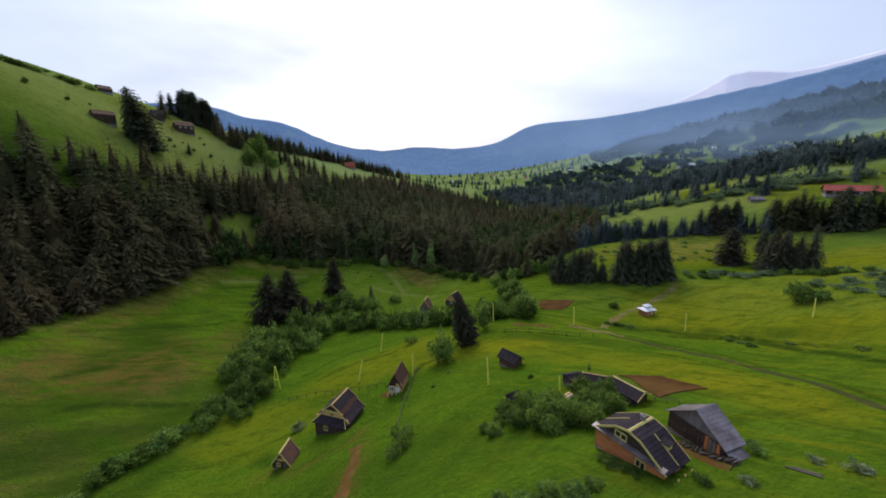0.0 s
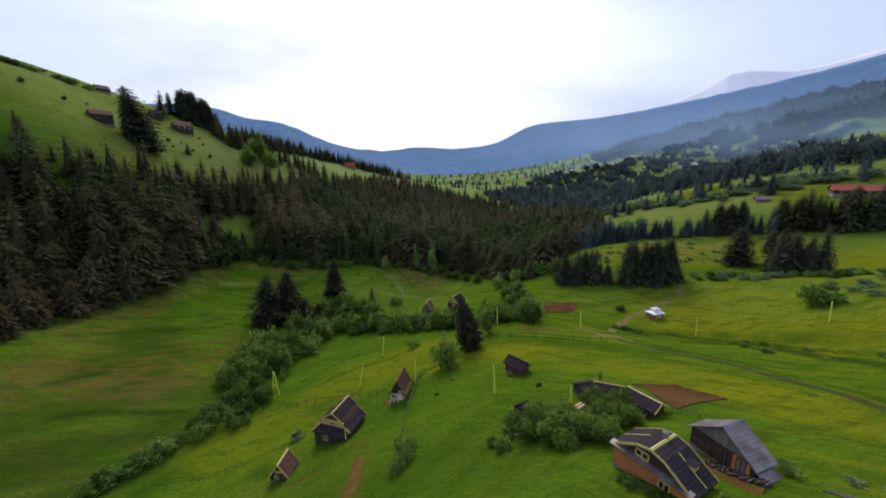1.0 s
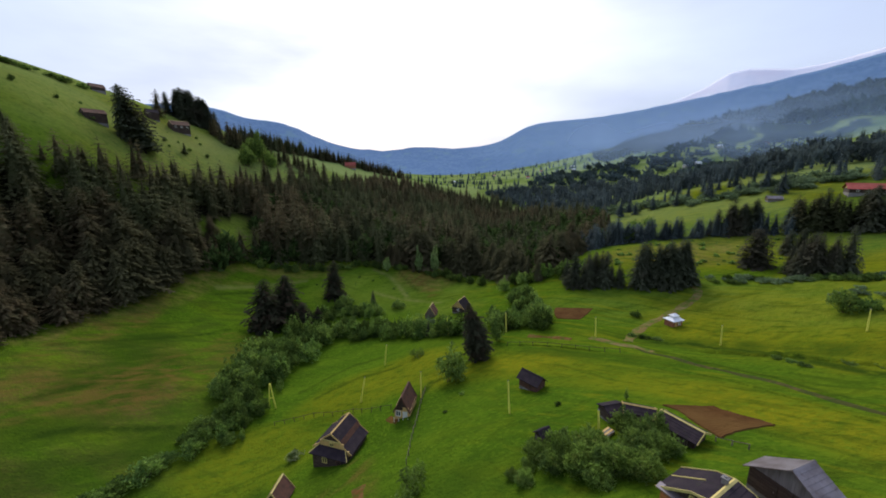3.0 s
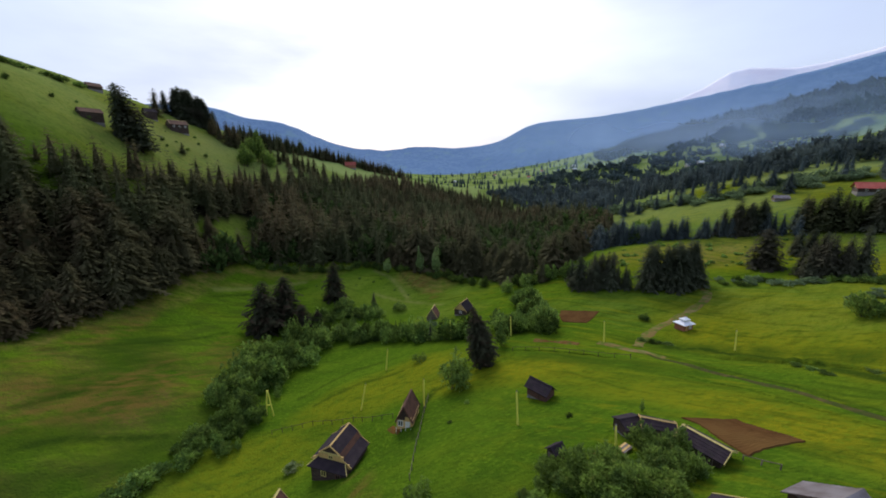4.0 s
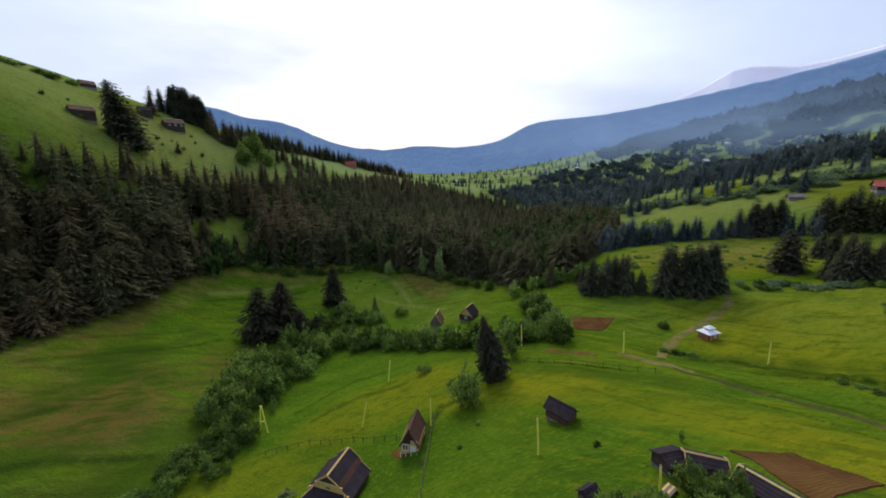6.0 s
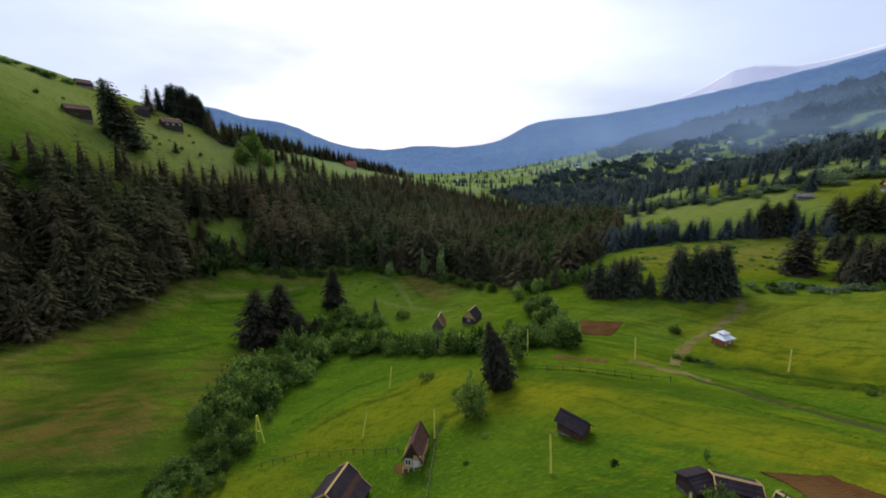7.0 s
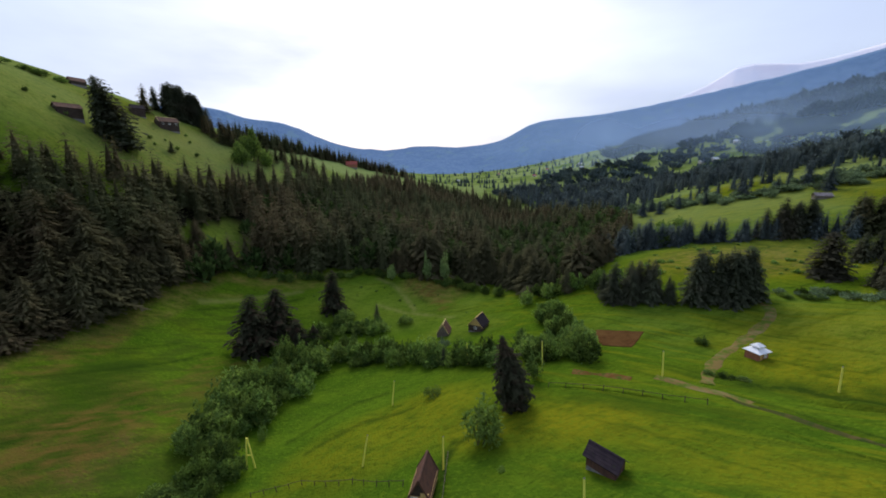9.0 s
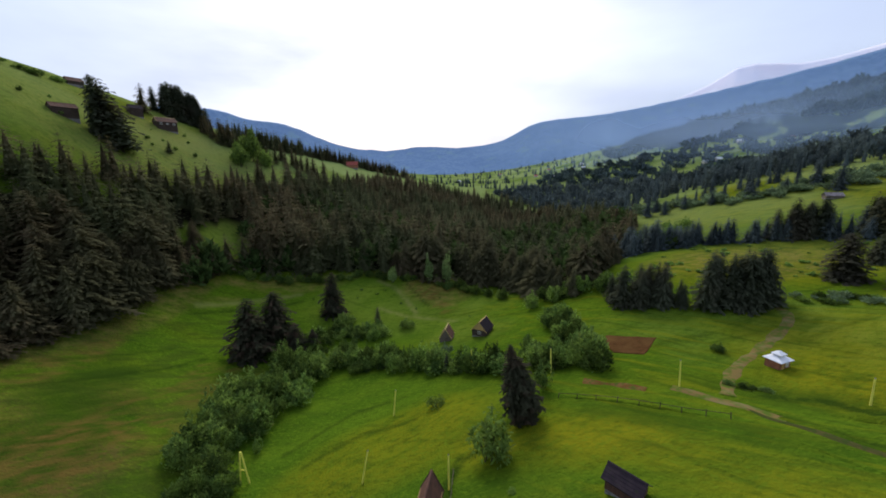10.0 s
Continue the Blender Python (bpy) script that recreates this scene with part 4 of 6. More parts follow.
for x, y, rnd in along([(-66, 146), (-56, 151), (-46, 153), (-36, 150), (-24, 145)], 30, 4, random.Random(46)):
    bush(x, y, *((rnd.uniform(3, 5), rnd.uniform(2.2, 3.4), "slender leafy tree between hedgerow and spur", "hedgerow", TALL_CROWNS[int(x) % 3], "young_tree") if rnd.random() < 0.5 else (rnd.uniform(4.5, 7), rnd.uniform(3, 5.5), "leafy bush between hedgerow and spur", "hedgerow")))
spruce(-35, 172, 8, "slim young dark spruce on the spur", wide=0.8)
bush(-7.6, 139.5, 4.0, 5.0, "pale silvery bush before the old hut", crown=VALLEY_CROWNS[0])
bush(-23, 169, 6.5, 4.2, "lone rounded bush on the spur")
bush(-10, 105.5, 4.8, 3.0, "wispy leafy bush in the meadow", crown=WISPY_CROWN)
bush(-0.8, 83.2, 7.2, 9.2, "pale green drooping willow in the meadow", crown=WILLOW_CROWNS[0], name="willow_tree")
for x, y, w, h in [(-6.8, 50.4, 4.2, 4.4), (-6.0, 53.2, 3.0, 3.0), (-7.4, 47.6, 3.4, 3.2)]:
    bush(x, y, w, h, "pale green wispy willow bush by the fence", "willows by the fence", crown=WISPY_CROWN, name="willow_tree")
bush(12.2, 101.4, 4.8, 3.9, "light green young tree by the pole", crown=TALL_CROWNS[0], name="young_tree")
for x, y, w, h in [(8, 47.6, 2.4, 2.0), (9.6, 49.4, 3.8, 3.4), (12.2, 48.6, 4.6, 4.6), (14, 45.2, 5.2, 4.6), (17, 44.0, 5.6, 4.6), (19.2, 42.4, 4.6, 3.8), (16, 48, 5, 4.4), (20.5, 46.0, 5, 4.2), (14.6, 42.8, 3.6, 2.8), (7.2, 45.6, 2.6, 2.2), (6.0, 47.0, 2.0, 1.6), (10.4, 46.4, 3.6, 3.0)]:
    bush(x, y, w, h, "rounded silvery green bush in the garden", "garden bushes", crown=GARDEN_CROWNS[3 if x in (12.2, 16, 9.6) else int(y) % 3])
for x, y, w, h in [(63, 75, 2.6, 0.8), (63.2, 72.5, 2.4, 0.7), (63.3, 70, 2.6, 0.8)]:
    bush(x, y, w, h, "low dark shrub in the open meadow", "low shrubs", name="shrub")
for x, y, w, h in [(28.1, 28.6, 1.7, 0.9), (38.6, 29.4, 2.4, 1.0), (36.5, 31, 1.6, 0.7), (-31.3, 70.6, 3.2, 2.2)]:
    bush(x, y, w, h, "low shrub with pale blossom beside the farm", "blossoming shrubs", crown=BLOSSOM_CROWN, name="shrub")
for x, y, w, h in [(22.5, 49, 4.4, 4), (23.2, 46.2, 4.4, 3.8), (24.4, 49.6, 3.8, 4.4), (21.5, 51.5, 4.0, 4.4)]:
    bush(x, y, w, h, "leafy fruit tree in the farmyard", "farmyard trees", crown=GARDEN_CROWNS[int(x + y) % 3])
for x, y, w, h in [(17.6, 34.8, 1.8, 0.9), (19.4, 31.6, 1.6, 0.8), (24.5, 29.6, 1.8, 1.0), (32.5, 33.2, 2.4, 1.4)]:
    bush(x, y, w, h, "low shrub beside the farm buildings", "low shrubs", name="shrub")
for x, y, w, h in [(5.6, 31.6, 2.4, 1.3), (8.2, 30.4, 3.0, 1.6), (10.6, 31.2, 2.8, 1.5), (12.8, 30.2, 3.2, 1.7), (9.4, 28.4, 3.0, 1.5), (15.0, 31.0, 2.2, 1.1)]:
    bush(x, y, w, h, "soft green bush in the tall grass", "bushes in the tall grass", crown=GARDEN_CROWNS[int(x) % 3])
for x, y, w, h in [(1.4, 75.3, 1.5, 0.7), (16.2, 62.2, 1.3, 0.8), (-2, 70, 1.2, 0.5)]:
    bush(x, y, w, h, "small dark shrub alone in the meadow", "small shrubs of the meadow", name="shrub")
bush(26.0, 60.0, 0.75, 1.35, "thin dark sapling in the yellow meadow", crown=TALL_CROWNS[1], name="young_tree")
for x, y, w, h in [(17.9, 33.6, 2.2, 1.0), (18.8, 32.4, 1.6, 0.8)]:
    bush(x, y, w, h, "pale green shrub along the log house wall", "shrubs along the house", crown=GARDEN_CROWNS[3], name="shrub")
for x, y, rnd in along([(-66, 152), (-58, 158), (-50, 166)], 14, 3.4, random.Random(47)):
    bush(x, y, rnd.uniform(4.5, 7), rnd.uniform(4, 6.5), "dark leafy bush between the spruces", "bushes between the spruces")
for x, y, rnd in along([(-113, 196), (-105, 203), (-100, 207)], 9, 3, random.Random(44)):
    bush(x, y, rnd.uniform(4, 7), rnd.uniform(4, 7), "leafy young tree closing the foot of the glade", "young trees at the forest edge", name="young_tree")
for x, y, rnd in along([(101, 106), (108, 98), (108, 86), (104, 76), (112, 92), (118, 100)], 30, 4, random.Random(45)):
    bush(x, y, rnd.uniform(2.5, 5.5), rnd.uniform(0.8, 2.2), "pale silvery shrub on the pasture", "silvery shrubs", crown=VALLEY_CROWNS[int(x) % 2], name="shrub")
for x, y, w, h in [(92.5, 91.5, 7, 6.5), (95.5, 89.5, 5, 4.0), (46, 97, 2.4, 1.2), (48.5, 95.6, 3.4, 1.1), (51, 94.4, 3.0, 0.8), (54, 111, 3.4, 2.4), (79, 129, 3.0, 2.4)]:
    bush(x, y, w, h, "leafy bush by the meadow track", "bushes by the track")
for x, y, rnd in along([(71, 70), (74.5, 64), (77, 57), (80, 50)], 9, 1.6, random.Random(37)):
    bush(x, y, rnd.uniform(1.8, 3.6), rnd.uniform(0.3, 0.7), "low shrub along the field edge", "shrubs along the field edge", crown=WILLOW_CROWNS[int(x) % 2], name="shrub")
for x, y, rnd in along([(90, 132), (101, 127), (112, 117), (122, 104)], 34, 2.6, random.Random(38)):
    bush(x, y, rnd.uniform(3, 6), rnd.uniform(1.2, 2.6), "low leafy bush below the spruces", "bushes below the spruces", crown=VALLEY_CROWNS[0] if rnd.random() < 0.5 else None)
for x, y, rnd in along([(130, 330), (168, 290), (180, 262), (194, 254), (208, 252), (224, 237), (250, 225)], 74, 11, random.Random(39)):
    bush(x, y, rnd.uniform(6, 14), rnd.uniform(3.5, 8), "light green broadleaf tree in the valley", "valley trees", crown=VALLEY_CROWNS[int(x) % 2], name="broadleaf_tree")
for x, y, rnd in along([(86, 205), (110, 230), (124, 250)], 12, 8, random.Random(40)):
    bush(x, y, rnd.uniform(6, 10), rnd.uniform(6, 9), "light green broadleaf tree in the valley", "valley trees", name="broadleaf_tree")
for x, y, rnd in along([(-100, 203), (-60, 209), (-20, 210), (8, 197), (18, 183)], 34, 2.5, random.Random(41)):
    bush(x, y, rnd.uniform(4, 6), rnd.uniform(3, 6), "light green young tree at the forest edge", "young trees at the forest edge", name="young_tree")
for x, y, tall in [(-16.0, 207, 17), (-7.2, 207.5, 18), (-33.5, 206, 9)]:
    bush(x, y, 5, tall * 0.58, "slim pale birch before the dark forest", "birches", crown=BIRCH_CROWN, name="birch_tree")
for x, y, w, h in [(-161, 334, 20, 28), (-159, 313, 14, 20), (-152, 338, 12, 17)]:
    bush(x, y, w, h, "large rounded broadleaf tree on the hill", "broadleaf trees on the hill", crown=GARDEN_CROWNS[int(w) % 3], name="broadleaf_tree")
for x, y, rnd in along([(-300, 235), (-258, 240), (-244, 258), (-248, 280)], 16, 4, random.Random(42)):
    bush(x, y, rnd.uniform(6, 10), rnd.uniform(3, 5), "dark hedge bush along the hilltop", "hilltop hedge")
for x, y, rnd in along([(-225, 215), (-205, 224), (-190, 262), (-178, 285)], 9, 9, random.Random(43)):
    bush(x, y, rnd.uniform(2.5, 4), rnd.uniform(2.5, 4), "small bush on the hill meadow", "bushes of the hill meadow")


# ---- building kit ----
def box(bm, x0, x1, y0, y1, z0, z1):
    m = Matrix.Translation(((x0 + x1) / 2, (y0 + y1) / 2, (z0 + z1) / 2)) @ Matrix.Diagonal((abs(x1 - x0), abs(y1 - y0), abs(z1 - z0), 1))
    return bmesh.ops.create_cube(bm, size=1, matrix=m)["verts"]


def prism(bm, a, b, section):
    """A bar from a to b with a cross section of (side, up) pairs."""
    a, b = Vector(a), Vector(b)
    d = (b - a).normalized()
    side = Vector((-d.y, d.x, 0))
    side = side.normalized() if side.length > 1e-6 else Vector((1, 0, 0))
    up = d.cross(side) * -1 if d.cross(side).z < 0 else d.cross(side)
    rings = [[bm.verts.new(p + side * s + up * u) for s, u in section] for p in (a, b)]
    n = len(section)
    for k in range(n):
        bm.faces.new([rings[0][k], rings[0][(k + 1) % n], rings[1][(k + 1) % n], rings[1][k]])
    bm.faces.new(rings[0])
    bm.faces.new(rings[1][::-1])


def bar(bm, a, b, w, h):
    prism(bm, a, b, [(-w / 2, -h / 2), (w / 2, -h / 2), (w / 2, h / 2), (-w / 2, h / 2)])


def log_wall(a, b, z0, z1, thick=0.24, course=0.27):
    """A wall of rounded log courses between two plan points."""
    bm = bmesh.new()
    n = max(2, round((z1 - z0) / course))
    h, t = (z1 - z0) / n, thick / 2
    side = []
    for k in range(n):
        z = z0 + k * h
        side += [(t * 0.6, z), (t, z + 0.3 * h), (t, z + 0.7 * h)]
    side.append((t * 0.6, z1))
    a, b = Vector((*a, 0)), Vector((*b, 0))
    d = (b - a).normalized() * 0.12
    prism(bm, a - d, b + d, side + [(-s, z) for s, z in reversed(side)])
    return bm


def plank_gable(x, profile, base, thick=0.1):
    """Upright planks that fill the end under a roof profile of (y, z) from ridge to eave, one mesh each."""
    ys, zs = [p[0] for p in profile], [p[1] for p in profile]
    half = ys[-1]
    n = max(6, round(half * 2 / 0.22))
    for k in range(n):
        y0, y1 = -half + 2 * half * k / n + 0.008, -half + 2 * half * (k + 1) / n - 0.008
        t0, t1 = np.interp(abs(y0), ys, zs) - 0.06, np.interp(abs(y1), ys, zs) - 0.06
        if max(t0, t1) < base + 0.05:
            continue
        t = thick / 2 + (0.012 if k % 2 else 0)
        bm = bmesh.new()
        vs = [bm.verts.new((x + s * t, y, z)) for s in (-1, 1) for y, z in ((y0, base), (y1, base), (y1, max(t1, base + 0.02)), (y0, max(t0, base + 0.02)))]
        for f in ((0, 1, 2, 3), (7, 6, 5, 4), (0, 4, 5, 1), (1, 5, 6, 2), (2, 6, 7, 3), (3, 7, 4, 0)):
            bm.faces.new([vs[i] for i in f])
        yield bm


def roof_slope(half_l, y0, z0, y1, z1, side, row=0.42, thick=0.09):
    """Overlapping rows of roofing, stepped, from the upper to the lower edge of one slope."""
    bm = bmesh.new()
    n = max(2, round(math.hypot(y1 - y0, z1 - z0) / row))
    rim = [(y0, z0)]
    for k in range(1, n + 1):
        y, z = y0 + (y1 - y0) * k / n, z0 + (z1 - z0) * k / n
        rim += [(y, z + 0.035), (y, z)] if k < n else [(y, z + 0.035)]
    rim += [(y1, z1 - thick), (y0, z0 - thick)]
    ends = [[bm.verts.new((x, side * y, z)) for y, z in rim] for x in (-half_l, half_l)]
    for k in range(len(rim)):
        m = (k + 1) % len(rim)
        bm.faces.new([ends[0][k], ends[0][m], ends[1][m], ends[1][k]])
    bm.faces.new(ends[0])
    bm.faces.new(ends[1][::-1])
    return bm


def window(parent, centre, facing, w, h, trim=WHITE_PAINT, cross=True):
    """A framed window proud of the wall; facing is the outward way on the plan."""
    f = Vector((facing[0], facing[1], 0)).normalized()
    s = Vector((-f.y, f.x, 0))
    c = Vector(centre)
    bm = bmesh.new()
    u = Vector((0, 0, 1))
    for a, b in ((-s * w / 2 - u * h / 2, s * w / 2 - u * h / 2), (-s * w / 2 + u * h / 2, s * w / 2 + u * h / 2)):
        bar(bm, c + a + f * 0.05, c + b + f * 0.05, 0.12, 0.13)
    for a in (-s * w / 2, s * w / 2, *([s * 0] if cross else [])):
        bar(bm, c + a - u * h / 2 + f * 0.05, c + a + u * h / 2 + f * 0.05, 0.13, 0.12)
    fr = part("window", bm, trim, parent, "pale painted wooden window")
    bm = bmesh.new()
    vs = [bm.verts.new(c + s * a * w / 2 + u * b * h / 2 + f * d) for d in (0.0, 0.03) for a, b in ((-1, -1), (1, -1), (1, 1), (-1, 1))]
    for k in ((0, 1, 2, 3), (7, 6, 5, 4), (0, 4, 5, 1), (1, 5, 6, 2), (2, 6, 7, 3), (3, 7, 4, 0)):
        bm.faces.new([vs[i] for i in k])
    part("pane", bm, GLASS, fr, "dark window glass")
    return fr


def building(name, x, y, yaw, length, width, profile, label, category="house", wall=LOG_DARK, gable=PLANK_GREY, roof=ROOF_DARK, trim=CREAM_TRIM, overhang=0.55,
             logs=True, lift=-0.15, group="", tiers=(), verge=True, gable_out=None, low=0.22):
    """A gabled building, its ridge along its own x; profile: (y, z) from ridge to eave, the last point the eave over the wall."""
    hl, hw, eave = length / 2, width / 2, profile[-1][1]
    c, s = math.cos(radians(yaw)), math.sin(radians(yaw))
    zs = [height(x + a * hl * c - b * hw * s, y + a * hl * s + b * hw * c) for a in (-1, 0, 1) for b in (-1, 0, 1)]
    base = sum(zs) / 9 + lift
    e = thing(name, x, y, base, yaw, label, category, group)
    bm = bmesh.new()
    box(bm, -hl - 0.05, hl + 0.05, -hw - 0.05, hw + 0.05, min(zs) - base - 0.5, low)
    part("foundation", bm, STONE, e, "rough grey field stone base")
    for a, b in (((-hl, -hw), (hl, -hw)), ((-hl, hw), (hl, hw)), ((-hl, -hw), (-hl, hw)), ((hl, -hw), (hl, hw))):
        if logs:
            bm = log_wall(a, b, low, eave)
        else:
            bm = bmesh.new()
            bar(bm, (*a, (low + eave) / 2), (*b, (low + eave) / 2), 0.2, eave - low)
        part("wall", bm, wall, e)
    for sx in (-1, 1):
        if math.hypot(x, y) < 130:
            for bm in plank_gable(sx * (hl - 0.02), profile, eave, 0.14):
                part("board", bm, gable, e)
        else:
            bm = bmesh.new()
            prism(bm, (sx * (hl - 0.02) - 0.07, 0, 0), (sx * (hl - 0.02) + 0.07, 0, 0), [(-py, pz - 0.06) for py, pz in profile[:0:-1]] + [(py, pz - 0.06) for py, pz in profile])
            part("gable", bm, gable, e)
    # carry the last slope out over the wall as an eave
    (ya, za), (yb, zb) = profile[-2], profile[-1]
    out = overhang if gable_out is None else gable_out
    k = overhang / math.hypot(yb - ya, zb - za)
    outer = list(profile[:-1]) + [(yb + (yb - ya) * k, zb + (zb - za) * k)]
    for side in (-1, 1):
        for n, ((y0, z0), (y1, z1)) in enumerate(zip(outer, outer[1:])):
            part("roof_slope", roof_slope(hl + out, y0, z0 + 0.1, y1, z1 + 0.1, side), tiers[n] if n < len(tiers) else roof, e)
        if verge:
            for sx in (-1, 1):
                for (y0, z0), (y1, z1) in zip(outer, outer[1:]):
                    bm = bmesh.new()
                    bar(bm, (sx * (hl + out + 0.03), side * y0, z0 + 0.06), (sx * (hl + out + 0.03), side * y1, z1 + 0.06), 0.06, 0.24)
                    part("bargeboard", bm, trim, e, "pale board along the roof edge")
    bm = bmesh.new()
    prism(bm, (-hl - out, 0, profile[0][1] + 0.16), (hl + out, 0, profile[0][1] + 0.16), [(-0.18, -0.08), (0, 0.05), (0.18, -0.08), (0, -0.02)])
    part("ridge_cap", bm, trim if verge else roof, e)
    return e


def chimney(parent, x, y, z0, z1, w=0.5, mat=STONE):
    bm = bmesh.new()
    box(bm, x - w / 2, x + w / 2, y - w / 2, y + w / 2, z0, z1)
    box(bm, x - w / 2 - 0.07, x + w / 2 + 0.07, y - w / 2 - 0.07, y + w / 2 + 0.07, z1, z1 + 0.12)
    box(bm, x - w / 2 + 0.1, x + w / 2 - 0.1, y - w / 2 + 0.1, y + w / 2 - 0.1, z1 + 0.12, z1 + 0.25)
    part("chimney", bm, mat, parent, "short masonry chimney")


def door(parent, centre, facing, w=0.95, h=2.0, mat=PLANK_GREY):
    f = Vector((facing[0], facing[1], 0)).normalized()
    s = Vector((-f.y, f.x, 0))
    bm = bmesh.new()
    for k in range(5):
        a = Vector(centre) + f * 0.16 + s * (w * (k + 0.5) / 5 - w / 2)
        bar(bm, a, a + Vector((0, 0, h)), 0.06, w / 5 - 0.012)
    d = part("door", bm, mat, parent, "closed plank door")
    bm = bmesh.new()
    a = Vector(centre) + f * 0.22 + s * w * 0.36 + Vector((0, 0, h * 0.5))
    bar(bm, a, a + Vector((0, 0, 0.18)), 0.05, 0.05)
    part("door_handle", bm, ROOF_METAL, d, "small metal handle")


# ---- farm buildings ----
# orange log house with a mansard roof, its gable end towards the meadow
cab = building("log_house", 21.1, 34.7, 30, 3.4, 7.6, [(0, 3.75), (1.4, 3.4), (3.8, 1.85)], "orange log house with a dark mansard roof and pale trim", wall=LOG_ORANGE, gable=LOG_DARK, overhang=0.5, gable_out=0.4, lift=0.0, low=-0.75)
window(cab, (-1.8, 0.9, 2.55), (-1, 0), 1.3, 0.7, CREAM_TRIM)
window(cab, (-1.82, -1.5, 0.8), (-1, 0), 1.0, 0.85, CREAM_TRIM)
bm = bmesh.new()
prism(bm, (-2.05, -4.1, 1.95), (-2.05, 4.1, 1.95), [(-0.35, 0.1), (0.35, -0.08), (0.35, 0.0), (-0.35, 0.18)])
part("pent_roof", bm, ROOF_METAL, cab, "grey sheet pent roof under the gable")
for ya, za, yb, zb in ((-1.4, 3.57, -4.1, 1.78), (1.4, 3.57, 4.1, 1.78)):
    bm = bmesh.new()
    bar(bm, (0.2, ya, za), (0.2, yb, zb), 0.09, 0.1)
    part("roof_batten", bm, CREAM_TRIM, cab, "pale batten across the roof")
bm = bmesh.new()
box(bm, 0.3, 1.0, -2.9, -2.2, 2.1, 3.2)
part("roof_hatch", bm, CREAM_TRIM, cab, "pale boarded hatch on the roof slope")
bm = bmesh.new()
prism(bm, (0.65, -3.05, 3.22), (0.65, -2.05, 3.22), [(-0.5, -0.16), (0, 0.1), (0.5, -0.16), (0.5, -0.08), (0, 0.18), (-0.5, -0.08)])
part("hatch_roof", bm, ROOF_DARK, cab, "dark sheet over the hatch")
chimney(cab, 0.9, 0.3, 3.3, 4.3, 0.4, STONE)
bm = bmesh.new()
box(bm, -1.3, 1.3, -5.0, -3.85, -0.9, 0.1)
part("porch", bm, PLANK_YELLOW, cab, "low wooden porch deck")
for px in (-1.2, 0.0, 1.2):
    bm = bmesh.new()
    box(bm, px - 0.06, px + 0.06, -4.95, -4.83, 0.1, 1.5)
    part("porch_post", bm, PLANK_YELLOW, cab)
door(cab, (0.4, -3.8, 0.0), (0, -1), 0.85, 1.6, PLANK_YELLOW)

barn = building("barn", 28.9, 36.1, 20, 2.2, 6.2, [(0, 4.35), (3.1, 2.2)], "open timber barn with a worn zinc sheet roof", "barn", wall=LOG_DARK, gable=PLANK_PALE, roof=ROOF_METAL, overhang=0.5, logs=False, verge=False)
for k in range(7):
    bm = bmesh.new()
    box(bm, -1.32, -1.2, -2.8 + k * 0.42, -2.46 + k * 0.42, 0.25, 2.1)
    part("plank", bm, (LOG_ORANGE, PLANK_GREY, LOG_DARK)[k * k % 3 if k < 4 else 2], barn)
door(barn, (-1.1, 1.6, 0.22), (-1, 0), 1.6, 1.7, LOG_DARK)
bm = bmesh.new()
prism(bm, (-1.2, -3.8, 1.4), (1.2, -3.8, 1.4), [(-0.7, -0.3), (0.9, 0.35), (0.9, 0.43), (-0.7, -0.22)])
part("lean_to_roof", bm, ROOF_METAL, barn)
for px in (-1.1, 0.0, 1.1):
    bm = bmesh.new()
    box(bm, px - 0.08, px + 0.08, -4.4, -4.26, -1.2, 1.2)
    part("lean_to_post", bm, PLANK_GREY, barn)

shed_small = building("shed", 21.9, 55.6, 14, 2.6, 2.4, [(0, 2.1), (1.2, 1.6)], "small dark plank shed by the farmyard", "shed", wall=LOG_DARK, gable=LOG_DARK, overhang=0.35, verge=False)
door(shed_small, (-0.2, -1.25, 0.22), (0, -1), 1.1, 1.7, LOG_DARK)
building("cow_shed", 24.8, 54.2, -20, 3.4, 2.0, [(0, 2.1), (1.0, 1.6)], "low dark shed with a yellow-edged roof joining the barns", "shed", trim=PLANK_YELLOW, wall=PLANK_GREY, overhang=0.35)
long_barn = building("long_barn", 27.2, 49.0, -58, 4.1, 2.6, [(0, 2.4), (1.3, 1.7)], "long low dark log barn beside the tilled field", "barn", wall=LOG_DARK, gable=LOG_DARK, overhang=0.5)
door(long_barn, (1.0, -1.3, 0.22), (0, -1), 1.1, 1.4, PLANK_GREY)
window(long_barn, (-1.1, -1.32, 1.2), (0, -1), 0.7, 0.6)
outhouse = building("outhouse", 10.9, 51.6, 30, 1.5, 1.3, [(0, 2.7), (0.65, 2.2)], "narrow dark plank outhouse among the garden bushes", "outhouse", wall=LOG_DARK, gable=LOG_DARK, overhang=0.3, verge=False, logs=False)
door(outhouse, (-0.75, 0, 0.2), (-1, 0), 0.8, 1.8, PLANK_GREY)
hay_shed = building("shed", 14.1, 70.8, -49, 3.7, 2.3, [(0, 3.0), (1.25, 1.95)], "dark wooden hay shed alone in the meadow", "shed", wall=LOG_RED, gable=LOG_RED, overhang=0.5, verge=False)
door(hay_shed, (1.75, 0, 0.22), (1, 0), 1.0, 1.2, LOG_DARK)

